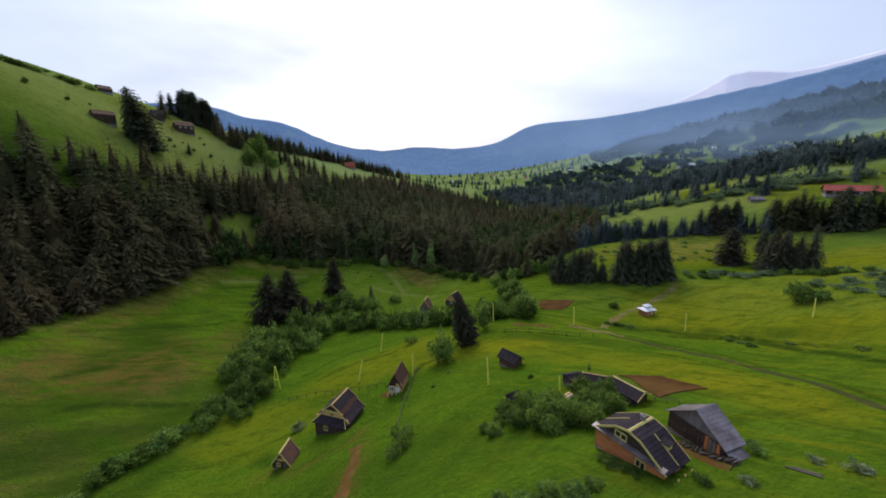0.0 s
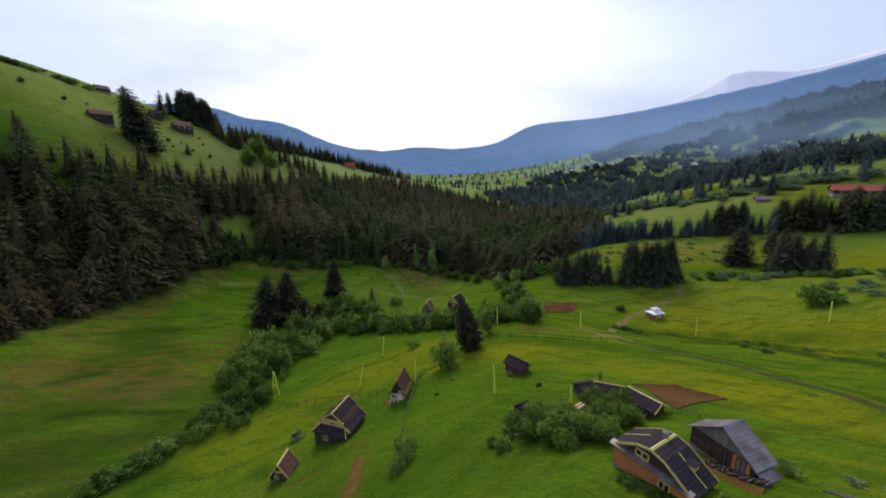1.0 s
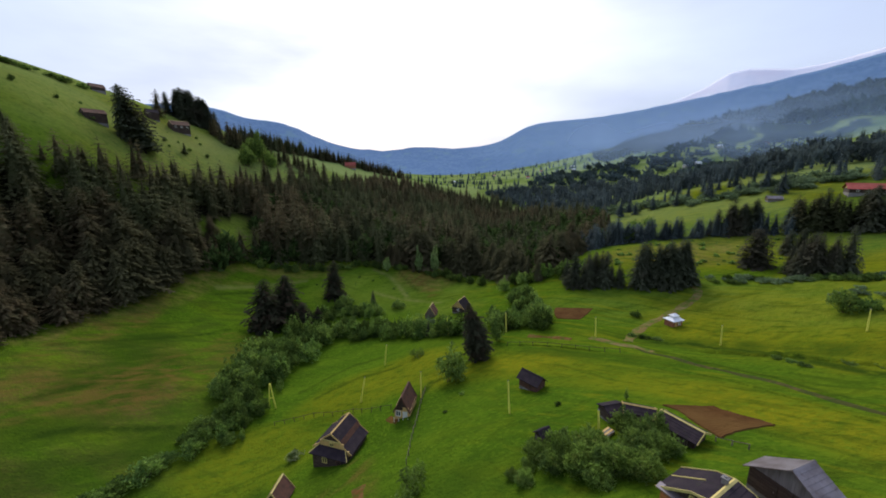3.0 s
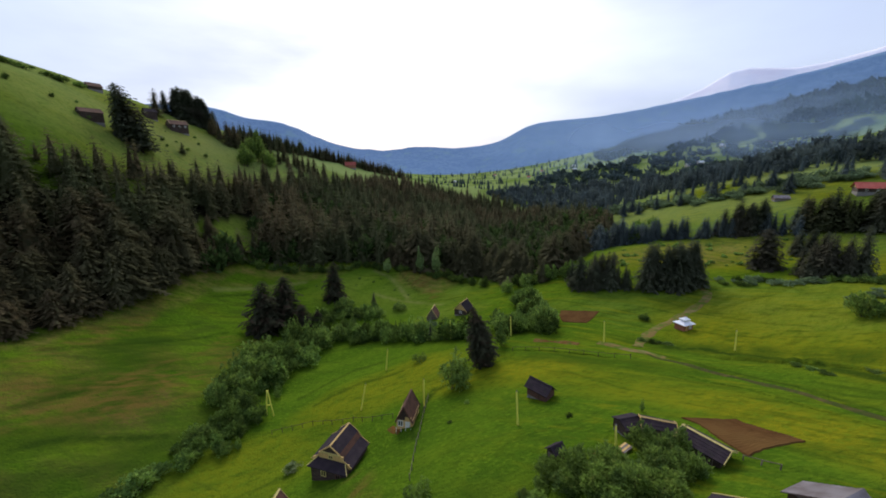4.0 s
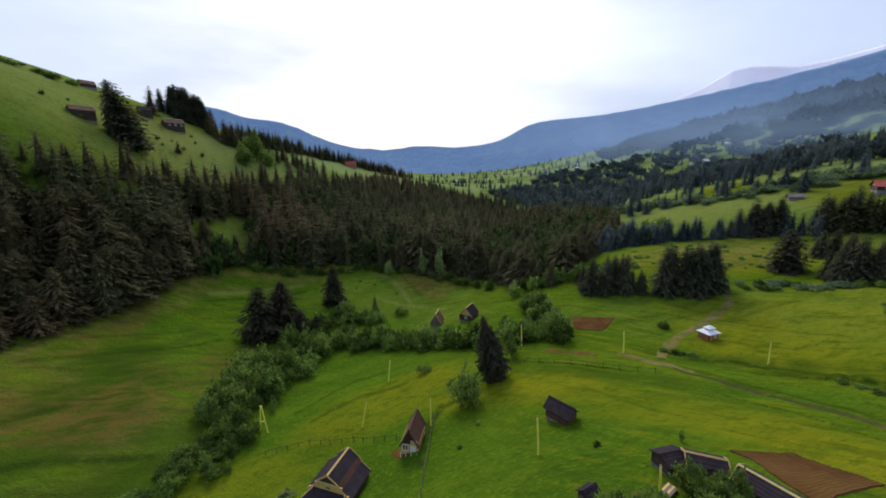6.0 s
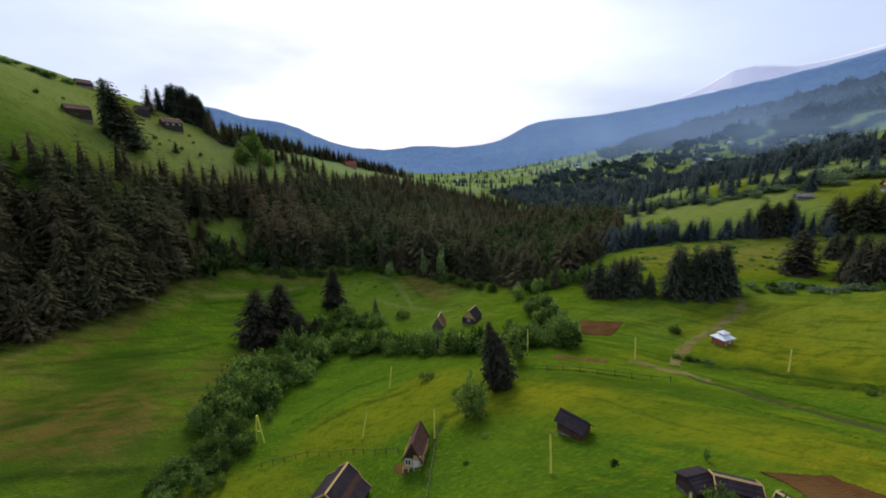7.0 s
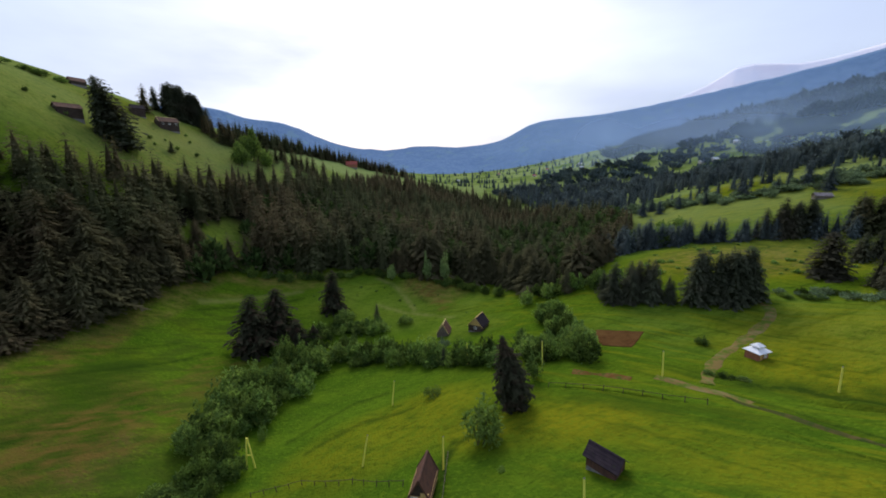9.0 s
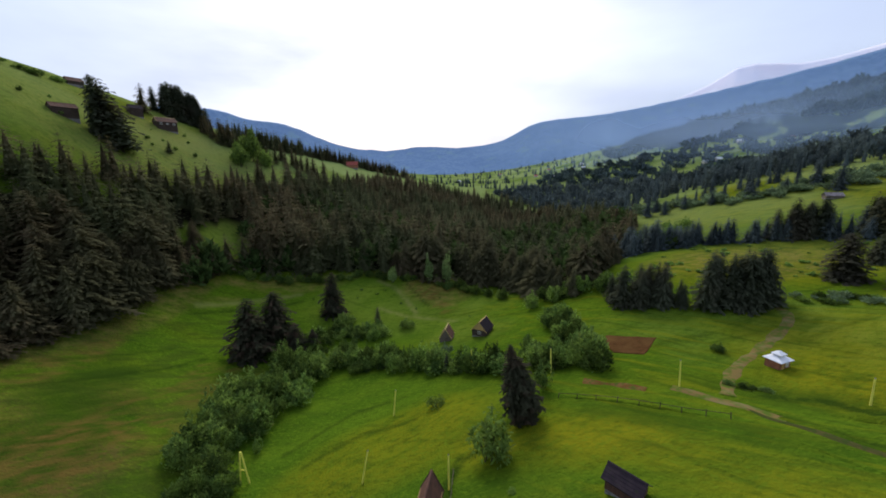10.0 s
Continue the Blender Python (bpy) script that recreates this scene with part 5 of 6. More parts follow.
# dark house with tiered gambrel roof and a yellow upper gable
house = building("farmhouse", -21.5, 69.0, 72.5, 5.6, 7.0, [(0, 6.1), (1.75, 4.8), (2.3, 3.85), (3.5, 3.0)], "dark log farmhouse with tiered roof and yellow gable", low=-0.7, wall=LOG_DARK, gable=LOG_DARK, trim=PLANK_YELLOW, overhang=0.6, tiers=(ROOF_DARK, ROOF_BROWN, ROOF_DARK), gable_out=0.25)
bm = bmesh.new()
box(bm, -4.05, -2.8, -3.4, 3.4, -2.6, -0.7)
part("foundation", bm, STONE, house, "rough grey field stone base")
for a, b in (((-4.0, -3.3), (-4.0, 3.3)), ((-4.0, -3.3), (-2.9, -3.3)), ((-4.0, 3.3), (-2.9, 3.3))):
    part("wall", log_wall(a, b, -0.7, 2.55), LOG_DARK, house)
window(house, (-4.12, 0.9, 1.45), (-1, 0), 0.9, 1.1, CREAM_TRIM)
window(house, (-4.12, -1.9, 1.45), (-1, 0), 0.8, 1.0, LOG_RED)
bm = bmesh.new()
vs = [bm.verts.new(p) for p in ((-2.8, -2.6, 3.45), (-2.8, 2.6, 3.45), (-4.5, 3.9, 2.45), (-4.5, -3.9, 2.45), (-2.8, -2.6, 3.3), (-2.8, 2.6, 3.3), (-4.5, 3.9, 2.32), (-4.5, -3.9, 2.32))]
for f in ((0, 1, 2, 3), (7, 6, 5, 4), (0, 4, 5, 1), (1, 5, 6, 2), (2, 6, 7, 3), (3, 7, 4, 0)):
    bm.faces.new([vs[i] for i in f])
part("pent_roof", bm, ROOF_DARK, house, "dark pent roof across the front")
bm = bmesh.new()
for k in range(12):
    box(bm, -3.0 - 0.02 * (k % 2), -2.82, -2.4 + 0.4 * k, -2.02 + 0.4 * k, 3.4, 4.45)
part("gable_boards", bm, PLANK_YELLOW, house, "bright yellow boards across the gable")
window(house, (-3.02, 0.0, 3.95), (-1, 0), 0.8, 0.7, CREAM_TRIM)
bm = bmesh.new()
bar(bm, (-3.06, -1.9, 4.62), (-3.06, 1.9, 4.62), 0.14, 0.22)
part("gable_rail", bm, CREAM_TRIM, house, "cream rail across the upper gable")
for sy in (-1, 1):
    bm = bmesh.new()
    box(bm, -3.1, -2.84, sy * 3.35 - 0.16, sy * 3.35 + 0.16, 2.3, 3.3)
    part("corner_board", bm, PLANK_YELLOW, house, "yellow board at the corner of the wall")
    bm = bmesh.new()
    bar(bm, (-2.8, sy * 2.6, 3.5), (-4.5, sy * 3.9, 2.5), 0.1, 0.12)
    part("hip_board", bm, CREAM_TRIM, house, "pale board along the hip of the pent roof")

hut = building("hut", -10.0, 75.0, 80, 4.8, 3.0, [(0, 4.9), (1.5, 2.0)], "steep brown-roofed hut with pale front boards", "hut", wall=PLANK_YELLOW, gable=LOG_DARK, roof=ROOF_BROWN, trim=ROOF_BROWN, overhang=0.45, logs=False, low=-0.5)
window(hut, (-2.5, 0.75, 1.3), (-1, 0), 0.9, 1.1, WHITE_PAINT)
bm = bmesh.new()
box(bm, -2.62, -2.42, -1.35, -0.2, 1.9, 2.7)
part("gable_panel", bm, PLANK_YELLOW, hut, "pale yellow boarded panel on the gable")
for sy in (-1.4, -0.4, 0.5, 1.4):
    bm = bmesh.new()
    box(bm, -3.3, -3.2, sy - 0.05, sy + 0.05, -0.6, 0.9)
    part("porch_post", bm, WHITE_PAINT, hut, "white porch post")
door(hut, (-2.35, -0.6, 0.1), (-1, 0), 1.0, 1.7, WHITE_PAINT)
hut_low = building("hut", -29.3, 59.2, 86, 3.0, 3.2, [(0, 3.6), (1.6, 1.35)], "small steep brown-roofed hut below the farmhouse", "hut", wall=LOG_DARK, gable=LOG_DARK, roof=ROOF_BROWN, overhang=0.45)
bm = bmesh.new()
box(bm, -1.66, -1.54, -0.75, 0.75, 1.75, 2.25)
part("gable_panel", bm, PLANK_YELLOW, hut_low, "pale yellow boarded panel on the gable")
door(hut_low, (-1.55, -0.75, 0.1), (-1, 0), 0.8, 1.3)
window(hut_low, (-1.58, 0.55, 0.95), (-1, 0), 0.7, 0.7, CREAM_TRIM)
cottage = building("cottage", 4.8, 151.5, 62, 5.6, 5.0, [(0, 5.2), (2.5, 2.4)], "small dark-roofed cottage with pale gable below the spur", "cottage", trim=PLANK_YELLOW, wall=LOG_DARK, gable=PLANK_YELLOW, overhang=0.5)
window(cottage, (-2.85, 0, 1.5), (-1, 0), 1.0, 0.9)
old_hut = building("hut", -7.4, 153.5, 78, 4.4, 4.0, [(0, 5.0), (2.0, 1.8)], "weathered brown-roofed hut behind the hedgerow", "hut", wall=PLANK_GREY, gable=PLANK_GREY, roof=ROOF_BROWN, overhang=0.4)
door(old_hut, (-2.2, 0, 0.22), (-1, 0), 0.9, 1.7)

# orange cottage under a white tiered roof, beside the track
white = thing("cottage", 59.7, 102.5, height(59.7, 102.5) - 0.1, 20, "small orange cottage with a shiny white tiered roof", "cottage")
for a, b in (((-1.5, -1.2), (1.5, -1.2)), ((-1.5, 1.2), (1.5, 1.2)), ((-1.5, -1.2), (-1.5, 1.2)), ((1.5, -1.2), (1.5, 1.2))):
    part("wall", log_wall(a, b, -0.5, 1.75), BRICK_RED, white)


def hip(x, y, z0, z1, ridge):
    """A hipped roof over a rectangle, its eaves turned down."""
    bm = bmesh.new()
    low = [bm.verts.new((sx * x, sy * y, z0)) for sx, sy in ((-1, -1), (1, -1), (1, 1), (-1, 1))]
    rim = [bm.verts.new((sx * x, sy * y, z0 + 0.1)) for sx, sy in ((-1, -1), (1, -1), (1, 1), (-1, 1))]
    top = [bm.verts.new((-ridge, 0, z1)), bm.verts.new((ridge, 0, z1))]
    bm.faces.new(low[::-1])
    for k in range(4):
        bm.faces.new([low[k], low[(k + 1) % 4], rim[(k + 1) % 4], rim[k]])
    bm.faces.new([rim[0], rim[1], top[1], top[0]])
    bm.faces.new([rim[2], rim[3], top[0], top[1]])
    bm.faces.new([rim[1], rim[2], top[1]])
    bm.faces.new([rim[3], rim[0], top[0]])
    return bm


part("roof_skirt", hip(2.0, 1.7, 1.7, 2.7, 0.6), ROOF_WHITE, white)
bm = bmesh.new()
box(bm, -0.75, 0.75, -0.6, 0.6, 2.2, 2.8)
part("attic", bm, WHITE_PAINT, white)
part("upper_roof", hip(1.05, 0.9, 2.75, 3.4, 0.3), ROOF_WHITE, white)
window(white, (0.5, -1.33, 0.95), (0, -1), 0.7, 0.7)
door(white, (-0.7, -1.2, -0.1), (0, -1), 0.7, 1.5, PLANK_YELLOW)

# buildings on the hill, across the valley and far off
building("hill_barn", -199, 229, 66, 10, 5, [(0, 4.8), (2.5, 2.8)], "long weathered barn on the hill meadow", "barn", wall=LOG_DARK, gable=PLANK_GREY, roof=ROOF_BROWN, overhang=0.5, lift=0.8, verge=False, low=-2.5)
hill_house = building("hill_house", -202, 303, 62, 12, 6, [(0, 6.2), (3.0, 3.4)], "weathered wooden farmhouse on the hill meadow", lift=1.2, low=-3.0, wall=LOG_DARK, gable=PLANK_GREY, roof=ROOF_BROWN, overhang=0.6)
for wx in (-4.0, 0, 4.0):
    window(hill_house, (wx, -3.05, 1.9), (0, -1), 1.3, 1.2)
building("hill_shed", -216, 296, 62, 7, 5, [(0, 5.2), (2.5, 3.0)], "small weathered shed beside the hill farmhouse", "shed", lift=1.0, low=-2.5, wall=LOG_DARK, gable=PLANK_GREY, roof=ROOF_DARK, overhang=0.5, verge=False)
building("hilltop_house", -246, 288, 68, 8, 5, [(0, 4.6), (2.5, 2.4)], "brown house on the skyline of the hill", wall=LOG_DARK, gable=PLANK_GREY, roof=ROOF_BROWN, overhang=0.5, verge=False)
lodge = building("lodge", 216, 199, -34, 20, 9, [(0, 4.8), (4.6, 2.4)], "large lodge with a red sheet roof among spruces", "lodge", wall=LOG_DARK, gable=PLANK_YELLOW, roof=ROOF_RED, overhang=0.9, verge=False)
for wx in (-7, -3, 3, 7):
    window(lodge, (wx, -4.6, 1.3), (0, -1), 1.1, 0.9)
building("cottage", -126, 516, 10, 13, 8, [(0, 8), (4, 4)], "far cottage with a bright red roof", "cottage", wall=BRICK_RED, gable=ROOF_RED, roof=ROOF_RED, overhang=0.6, logs=False, verge=False)
building("cottage", 187, 223, -20, 6.5, 4, [(0, 2.8), (2.0, 1.5)], "low grey-roofed cottage in the valley pasture", "cottage", wall=PLANK_GREY, gable=PLANK_GREY, roof=ROOF_METAL, overhang=0.5, logs=False, verge=False)


def far_cottage(roof, wall, label):
    e = building("far_cottage", 0, 0, 0, 7, 5, [(0, 4.6), (2.5, 2.6)], label, "cottage", wall=wall, gable=wall, roof=roof, overhang=0.6, logs=False, group="far village", verge=False)
    for wx in (-2, 1.5):
        window(e, (wx, -2.58, 1.5), (0, -1), 1.2, 1.2)
    return e


pale, ruddy = far_cottage(ROOF_WHITE, PLASTER, "far village cottage with a pale roof"), far_cottage(ROOF_RED, PLASTER, "far village cottage with a reddish roof")
village = [(200, 771), (357, 547), (144, 1096), (346, 556), (407, 567), (352, 751), (437, 535), (458, 478), (501, 482), (275, 818), (184, 841), (21, 866), (430, 610), (300, 900), (240, 950)]
for n, (x, y) in enumerate(village):
    m = pose(x, y, height(x, y) + 0.4, 0, 0, (n * 47) % 90 - 45)
    if n == 0:
        pale.matrix_world = m
    elif n == 6:
        ruddy.matrix_world = m
    else:
        copy_thing(ruddy if n % 4 == 2 else pale, m)


# ---- poles, fences, plots and tracks ----
def pole(x, y, tall, lean=(0, 0)):
    e = thing("utility_pole", x, y, height(x, y), 0, "pale weathered wooden utility pole in the meadow", "pole", "utility poles")
    bm = bmesh.new()
    bmesh.ops.create_cone(bm, cap_ends=True, segments=10, radius1=0.16, radius2=0.11, depth=tall + 0.8, matrix=Matrix.Translation((0, 0, tall / 2 - 0.4)))
    part("shaft", bm, POLE_WOOD, e)
    bm = bmesh.new()
    bmesh.ops.create_cone(bm, cap_ends=True, segments=10, radius1=0.13, radius2=0.02, depth=0.14, matrix=Matrix.Translation((0, 0, tall + 0.07)))
    part("cap", bm, ROOF_METAL, e, "small metal cap")
    e.rotation_euler = (radians(lean[1]), radians(lean[0]), 0)
    return e


for x, y, tall, lx in [(-21.9, 86.6, 6.6, 11), (-7.1, 79, 6.0, 0), (8.6, 63, 6.0, -4), (-19.5, 107.5, 6.4, 6), (18, 50.8, 4.6, -5), (36.4, 96.4, 5.4, -4), (61, 87, 4.8, -4), (85, 80, 4.8, -4), (-0.9, 120, 6.2, -2), (15.7, 108, 6.0, -3)]:
    pole(x, y, tall, (lx, 0))
aframe = thing("braced_pole", -46.3, 93, height(-46.3, 93), 0, "pale wooden A-shaped double pole by the thicket", "pole", "utility poles")
for sx in (-1, 1):
    bm = bmesh.new()
    prism(bm, (sx * 0.95, 0, -0.6), (sx * 0.1, 0, 7.0), [(0.14 * math.cos(a * 0.785), 0.14 * math.sin(a * 0.785)) for a in range(8)])
    part("leg", bm, POLE_WOOD, aframe)
bm = bmesh.new()
bar(bm, (-0.62, 0, 3.0), (0.62, 0, 3.0), 0.12, 0.16)
part("cross_brace", bm, POLE_WOOD, aframe)


def fence(line, step, tall, label, rails=2, lean=0.06, mat=PLANK_GREY):
    rnd = random.Random(int(line[0][0] * 10))
    e = thing("fence", line[0][0], line[0][1], height(*line[0]), 0, label, "fence")
    o = Vector((line[0][0], line[0][1], height(*line[0])))
    spots = []
    for a, b in zip(line, line[1:]):
        n = max(1, round(math.hypot(b[0] - a[0], b[1] - a[1]) / step))
        spots += [(a[0] + (b[0] - a[0]) * k / n, a[1] + (b[1] - a[1]) * k / n) for k in range(n)]
    spots.append(line[-1])
    pts = [Vector((x, y, height(x, y))) - o for x, y in spots]
    for p in pts:
        bm = bmesh.new()
        t = p + Vector((rnd.uniform(-lean, lean), rnd.uniform(-lean, lean), tall * rnd.uniform(0.85, 1.15)))
        prism(bm, p - Vector((0, 0, 0.4)), t, [(0.07 * math.cos(a * 1.047), 0.07 * math.sin(a * 1.047)) for a in range(6)])
        part("post", bm, mat, e)
    for r in range(rails):
        z = Vector((0, 0, tall * (0.9 - 0.42 * r)))
        for p, q in zip(pts, pts[1:]):
            bm = bmesh.new()
            bar(bm, p + z, q + z + Vector((0, 0, rnd.uniform(-0.06, 0.06))), 0.04, 0.08)
            part("rail", bm, mat, e)
    return e


fence([(-42, 85), (-33, 86), (-23, 83), (-13.5, 78)], 2.4, 1.2, "weathered dark post and rail fence across the meadow", 1, lean=0.2, mat=LOG_DARK)
fence([(-8, 57), (-7.8, 64), (-7.2, 72), (-6.4, 82)], 2.2, 1.1, "grey wooden fence along the hut garden", 1)
fence([(14, 97), (26, 91), (37, 84.5)], 3.2, 1.1, "old dark wooden fence beside the track", 1, lean=0.2, mat=LOG_DARK)
fence([(30.3, 47.2), (32.1, 44.8)], 1.4, 0.7, "low grey rail fence between the barns", 1)


def ribbon(name, line, width, mat, label, lift=0.12, ragged=0.25, fine=0.8):
    """A strip that lies on the ground along a smooth line."""
    pts = [Vector(p) for p in line]
    path = []
    for k in range(len(pts) - 1):
        p0, p1, p2, p3 = pts[max(0, k - 1)], pts[k], pts[k + 1], pts[min(len(pts) - 1, k + 2)]
        n = max(2, int((p2 - p1).length / fine))
        for j in range(n):
            t = j / n
            path.append(0.5 * ((2 * p1) + (p2 - p0) * t + (2 * p0 - 5 * p1 + 4 * p2 - p3) * t * t + (3 * p1 - p0 - 3 * p2 + p3) * t ** 3))
    rows = []
    for k, p in enumerate(path):
        d = (path[min(k + 1, len(path) - 1)] - path[max(k - 1, 0)]).normalized()
        s = Vector((-d.y, d.x))
        w = width * (1 + ragged * noise.noise((p.x * 0.3, p.y * 0.3, 1.0)))
        rows.append([p + s * w * f for f in (-0.5, -0.25, 0, 0.25, 0.5)])
    xy = np.array([[tuple(q) for q in r] for r in rows]).reshape(-1, 2)
    z = heights(xy[:, 0], xy[:, 1]) + np.tile([-0.15, lift, lift, lift, -0.15], len(rows))
    return tagged(new(name, np_mesh(name, np.column_stack([xy, z]), grid_faces(len(rows), 5), mat, True)), label, "track", kind="structure")


ribbon("road", [(86, 138), (81.8, 132.5), (81.4, 126), (77.8, 120.6), (70.4, 115.4), (61.8, 109.6), (53.4, 104.2), (47.1, 98.4), (42.3, 92.2)], 3.2, DIRT, "pale rutted dirt track up to the spruces", ragged=0.6)
ribbon("road", [(41.5, 89), (45, 81), (52, 67), (54, 52), (55, 40), (54, 20)], 2.1, RUT, "grassy rutted track along the meadow edge", 0.14, 0.7)
ribbon("road", [(35.0, 96.4), (38.5, 92.5), (42, 88.5), (45, 83)], 3.2, DIRT, "bare dirt spur where the tracks meet", 0.15)
ribbon("road", [(-13.6, 38), (-14, 44), (-14.2, 50), (-15.2, 56)], 2.5, FOOTPATH, "worn reddish footpath in the grass", ragged=0.7)


def plot(corners, label, furrow=0.7):
    """A tilled plot with furrows, laid over the grass."""
    a, b, c, d = [Vector(p) for p in corners]
    n, m = 44, 40
    xy = []
    for i in range(n + 1):
        for j in range(m + 1):
            p = a.lerp(b, i / n).lerp(d.lerp(c, i / n), j / m)
            w = 0.6 * Vector((noise.noise((p.x * 0.25, p.y * 0.25, 0)), noise.noise((p.x * 0.25, p.y * 0.25, 9)))) + 0.18 * Vector((noise.noise((p.x * 1.1, p.y * 1.1, 3)), noise.noise((p.x * 1.1, p.y * 1.1, 5))))
            xy.append(tuple(p + w))
    xy = np.array(xy)
    j = np.tile(np.arange(m + 1), n + 1)
    i = np.repeat(np.arange(n + 1), m + 1)
    rim = (i == 0) | (i == n) | (j == 0) | (j == m)
    z = heights(xy[:, 0], xy[:, 1]) + np.where(rim, -0.15, 0.12 + 0.06 * (j % 2))
    return tagged(new("field", np_mesh("field", np.column_stack([xy, z]), grid_faces(n + 1, m + 1), EARTH)), label, "field", kind="structure")


plot([(29.8, 57.4), (36.8, 56.0), (39.8, 49.8), (31.2, 47.6)], "tilled reddish brown field behind the long barn")
plot([(34, 125), (45.2, 119.4), (38.2, 112), (32.2, 115.2)], "tilled reddish brown plot in the meadow")
ribbon("field", [(20.8, 102.6), (24.4, 100.6), (28, 98.6), (31, 96.2)], 2.7, FOOTPATH, "narrow overgrown reddish tilled strip by the track", 0.12, 0.8)


# ---- barnyard clutter ----
ribbon("yard", [(-13.4, 74.5), (-12.2, 72.6), (-10.4, 71.2)], 1.8, FOOTPATH, "trodden bare earth before the hut", 0.12, 0.6)
ribbon("yard", [(15.8, 52.2), (18.0, 51.4), (20.2, 52.2)], 2.2, FOOTPATH, "trodden bare earth beside the farmyard trees", 0.12, 0.6)
ribbon("yard", [(25.2, 38.6), (26.2, 35.4), (27.2, 32.4), (28.6, 30.4)], 1.7, FOOTPATH, "trodden brown yard between house and barn", 0.12, 0.6)
rnd = random.Random(61)
for k in range(9):
    x, y = 26.6 + 0.28 * k + rnd.uniform(-0.3, 0.3), 35.6 - 0.5 * k + rnd.uniform(-0.3, 0.3)
    stack = thing("firewood_stack", x, y, height(x, y), rnd.uniform(-40, 40) + 25, "small stack of split firewood in the barnyard", "firewood", "firewood stacks")
    for j in range(5):
        bm = bmesh.new()
        r = rnd.uniform(0.06, 0.1)
        prism(bm, (-0.5, 0.24 * (j % 3) - 0.24 + 0.12 * (j // 3), 0.12 + 0.22 * (j // 3)), (0.5, 0.24 * (j % 3) - 0.24 + 0.12 * (j // 3), 0.12 + 0.22 * (j // 3)), [(r * math.cos(a * 1.047), r * math.sin(a * 1.047)) for a in range(6)])
        part("log", bm, PLANK_GREY if j % 2 else LOG_DARK, stack)
planks = thing("plank_stack", 19.6, 51.9, height(19.6, 51.9), 35, "stack of pale sawn planks beside the yard pole", "planks")
for j in range(4):
    for k in range(4):
        bm = bmesh.new()
        box(bm, -0.9 + 0.05 * (k % 2), 0.9, -0.5 + 0.26 * k, -0.27 + 0.26 * k, 0.02 + 0.13 * j, 0.13 + 0.13 * j)
        part("plank", bm, (PLANK_YELLOW, PLANK_PALE)[(j + k) % 2], planks)
for (xa, ya), (xb, yb), r in (((33.0, 30.5), (34.6, 28.6), 0.09), ((33.6, 30.4), (34.9, 28.9), 0.07)):
    trunk_log = thing("felled_log", xa, ya, height(xa, ya), 0, "brown felled log lying in the grass", "log", "felled logs")
    bm = bmesh.new()
    prism(bm, (0, 0, r), (xb - xa, yb - ya, r + height(xb, yb) - height(xa, ya)), [(r * math.cos(a * 0.785), r * math.sin(a * 0.785)) for a in range(8)])
    part("log", bm, PLANK_GREY, trunk_log)


# ---- thin valley haze ----
def haze_material(name, density, low, high, scale):
    """Moist air: mostly clear, scattering a little light, thinning upwards."""
    m = bpy.data.materials.new(name)
    m.use_nodes = True
    nt = m.node_tree
    nt.nodes.remove(nt.nodes["Principled BSDF"])
    clear, white, back = nt.nodes.new("ShaderNodeBsdfTransparent"), nt.nodes.new("ShaderNodeBsdfDiffuse"), nt.nodes.new("ShaderNodeBsdfTranslucent")
    for n in (white, back):
        n.inputs[0].default_value = (0.46, 0.64, 0.95, 1)
    lit, mix = nt.nodes.new("ShaderNodeMixShader"), nt.nodes.new("ShaderNodeMixShader")
    nt.links.new(white.outputs[0], lit.inputs[1])
    nt.links.new(back.outputs[0], lit.inputs[2])
    geo, sep = nt.nodes.new("ShaderNodeNewGeometry"), nt.nodes.new("ShaderNodeSeparateXYZ")
    nt.links.new(geo.outputs["Position"], sep.inputs[0])
    fall = nt.nodes.new("ShaderNodeMapRange")
    fall.interpolation_type = 'SMOOTHSTEP'
    for k, v in zip(("From Min", "From Max", "To Min", "To Max"), (low, high, density, 0.0)):
        fall.inputs[k].default_value = v
    nt.links.new(sep.outputs["Z"], fall.inputs[0])
    n = nt.nodes.new("ShaderNodeTexNoise")
    n.inputs["Scale"].default_value = scale
    nt.links.new(geo.outputs["Position"], n.inputs["Vector"])
    r = nt.nodes.new("ShaderNodeMapRange")
    for k, v in zip(("From Min", "From Max", "To Min", "To Max"), (0.3, 0.7, 0.75, 1.1)):
        r.inputs[k].default_value = v
    nt.links.new(n.outputs[0], r.inputs[0])
    mul = nt.nodes.new("ShaderNodeMath")
    mul.operation = 'MULTIPLY'
    nt.links.new(fall.outputs[0], mul.inputs[0])
    nt.links.new(r.outputs[0], mul.inputs[1])
    fade = nt.nodes.new("ShaderNodeAttribute")
    fade.attribute_name = "fade"
    ends = nt.nodes.new("ShaderNodeMath")
    ends.operation = 'MULTIPLY'
    nt.links.new(mul.outputs[0], ends.inputs[0])
    nt.links.new(fade.outputs["Fac"], ends.inputs[1])
    nt.links.new(ends.outputs[0], mix.inputs[0])
    nt.links.new(clear.outputs[0], mix.inputs[1])
    nt.links.new(lit.outputs[0], mix.inputs[2])
    nt.links.new(mix.outputs[0], nt.nodes["Material Output"].inputs[0])
    return m


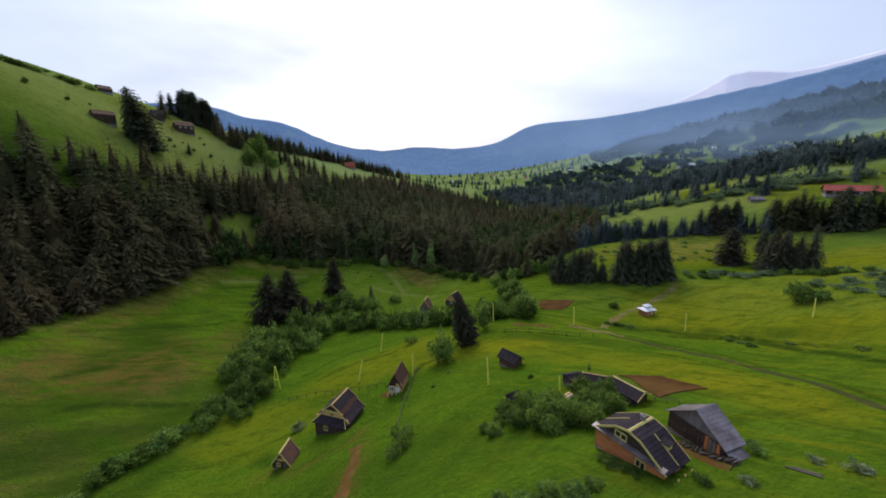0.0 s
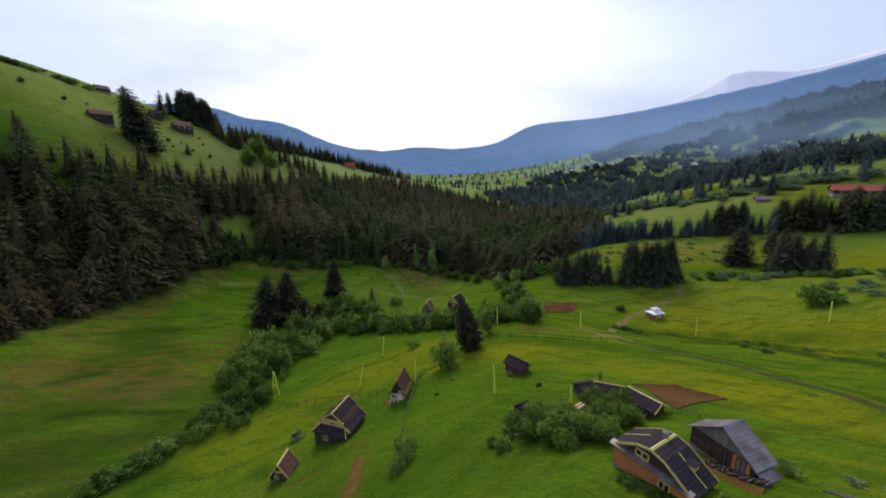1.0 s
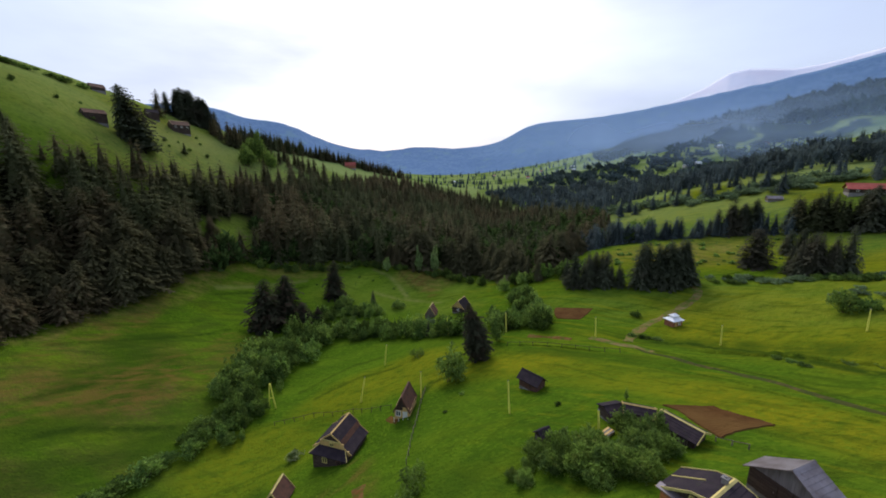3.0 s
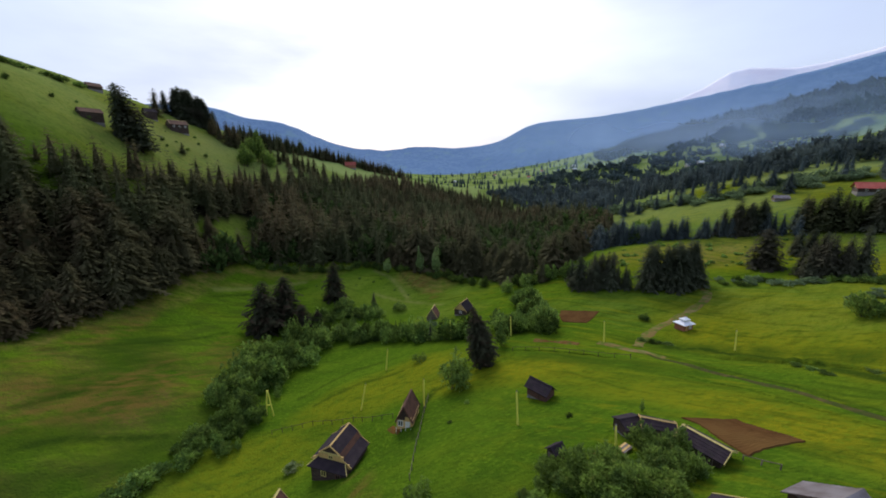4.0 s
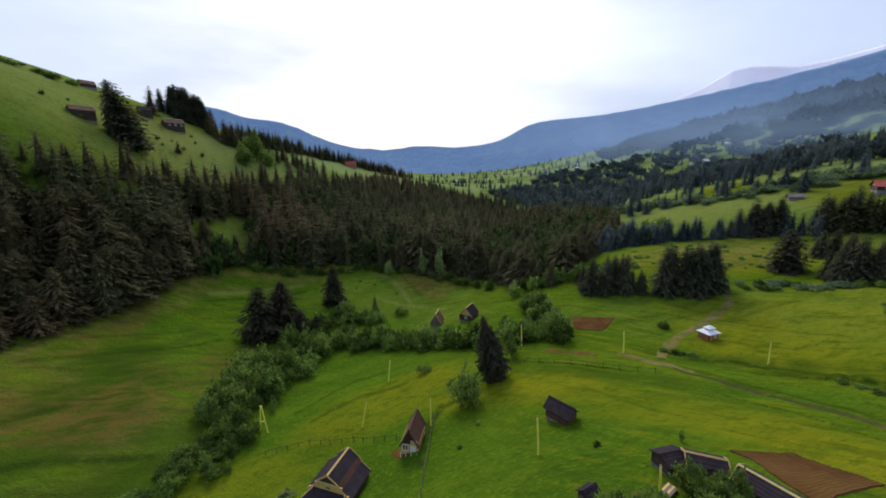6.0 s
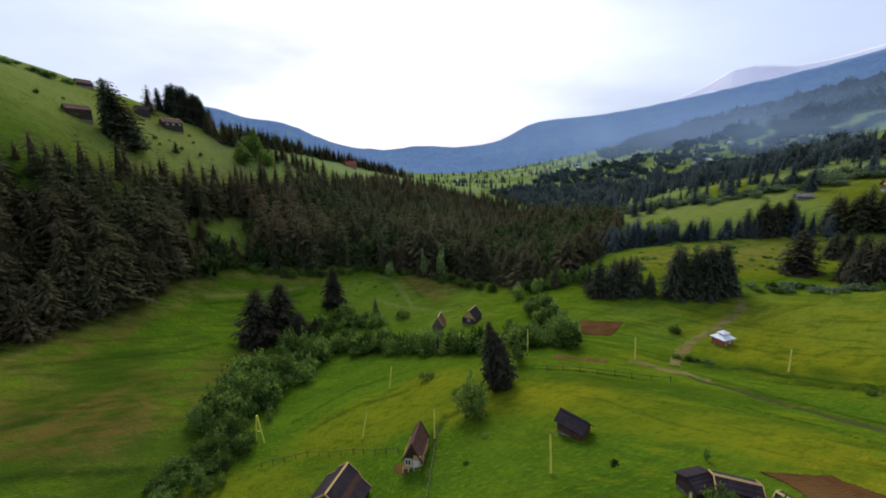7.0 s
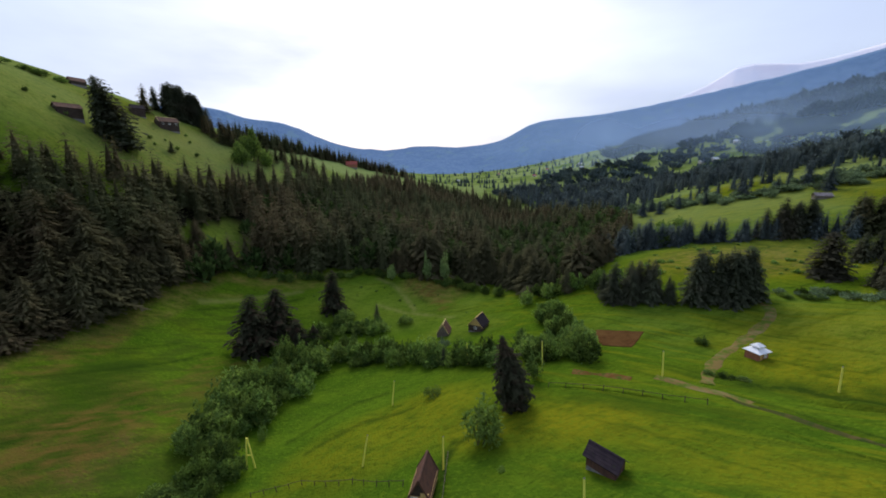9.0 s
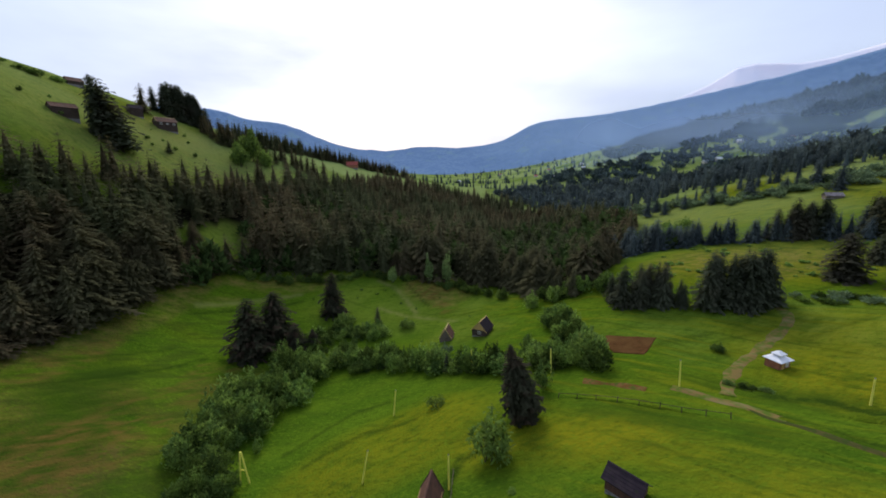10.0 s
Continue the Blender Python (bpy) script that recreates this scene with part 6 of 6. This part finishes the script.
def haze(radius, start, end, density, low, high, label, scale=0.006):
    az = np.radians(np.linspace(start, end, 60))
    rows = [np.stack([radius * np.sin(az), radius * np.cos(az), np.full(60, z)], 1) for z in np.linspace(low - 0.5 * (high - low), high, 6)]
    me = np_mesh("haze", np.concatenate(rows), grid_faces(6, 60), haze_material("thin_haze", density, low, high, scale), True)
    thin = np.clip(np.minimum(np.arange(60), np.arange(60)[::-1]) / 14, 0, 1)
    rise = np.array([0.0, 0.55, 1.0, 1.0, 1.0, 1.0])
    me.attributes.new("fade", 'FLOAT', 'POINT').data.foreach_set("value", np.outer(rise, thin).ravel().astype(np.float32))
    tagged(new("haze", me), label, "haze", kind="stuff")


haze(600, 22, 84, 0.44, 66, 140, "low mist drifting over the hillside woods", 0.012)
haze(840, 2, 84, 0.44, 70, 210, "pale mist among the far woods", 0.008)


# ---- banks of rough grass ----


def bank(line, width, tall, label):
    """A long low strip of uncut grass on a terrace edge, uneven along its length."""
    pts = [Vector(p) for p in line]
    path = [a.lerp(b, k / 30) for a, b in zip(pts, pts[1:]) for k in range(30)] + [pts[-1]]
    rows = []
    for k, p in enumerate(path):
        d = (path[min(k + 2, len(path) - 1)] - path[max(k - 2, 0)]).normalized()
        s = Vector((-d.y, d.x))
        lump = 0.55 + 0.9 * abs(noise.noise((p.x * 0.35, p.y * 0.35, 4.0)))
        thin = min(1.0, k / 12, (len(path) - 1 - k) / 12)
        for f, h in ((-0.5, -0.15), (-0.3, 0.6), (0.0, 1.0), (0.25, 0.8), (0.5, -0.15)):
            q = p + s * (f * width * (0.7 + 0.6 * lump * thin))
            rows.append((q.x, q.y, height(q.x, q.y) + (h * tall * lump * thin if h > 0 else h)))
    rows = np.array(rows)
    me = np_mesh("bank", rows, grid_faces(len(path), 5), MEADOW, True)
    lay_covers(me, rows[:, 0], rows[:, 1])
    tagged(new("bank", me), label, "grass bank", kind="structure")


bank([(43.5, 86.5), (46.8, 80.5), (53.4, 67), (55.6, 53), (56.8, 40)], 1.8, 0.4, "rough grass bank along the dirt track")
bank([(52, 86), (60, 80.5), (66, 76), (73, 68), (77, 58), (80, 46)], 2.6, 0.9, "rough grass terrace edge in the meadow")
bank([(40, 78), (47, 66), (50, 55), (52, 44)], 1.0, 0.35, "rough grass terrace edge in the meadow")
bank([(14, 97.5), (26, 91.5), (36, 85.5)], 1.0, 0.4, "rough uncut grass along the old fence")
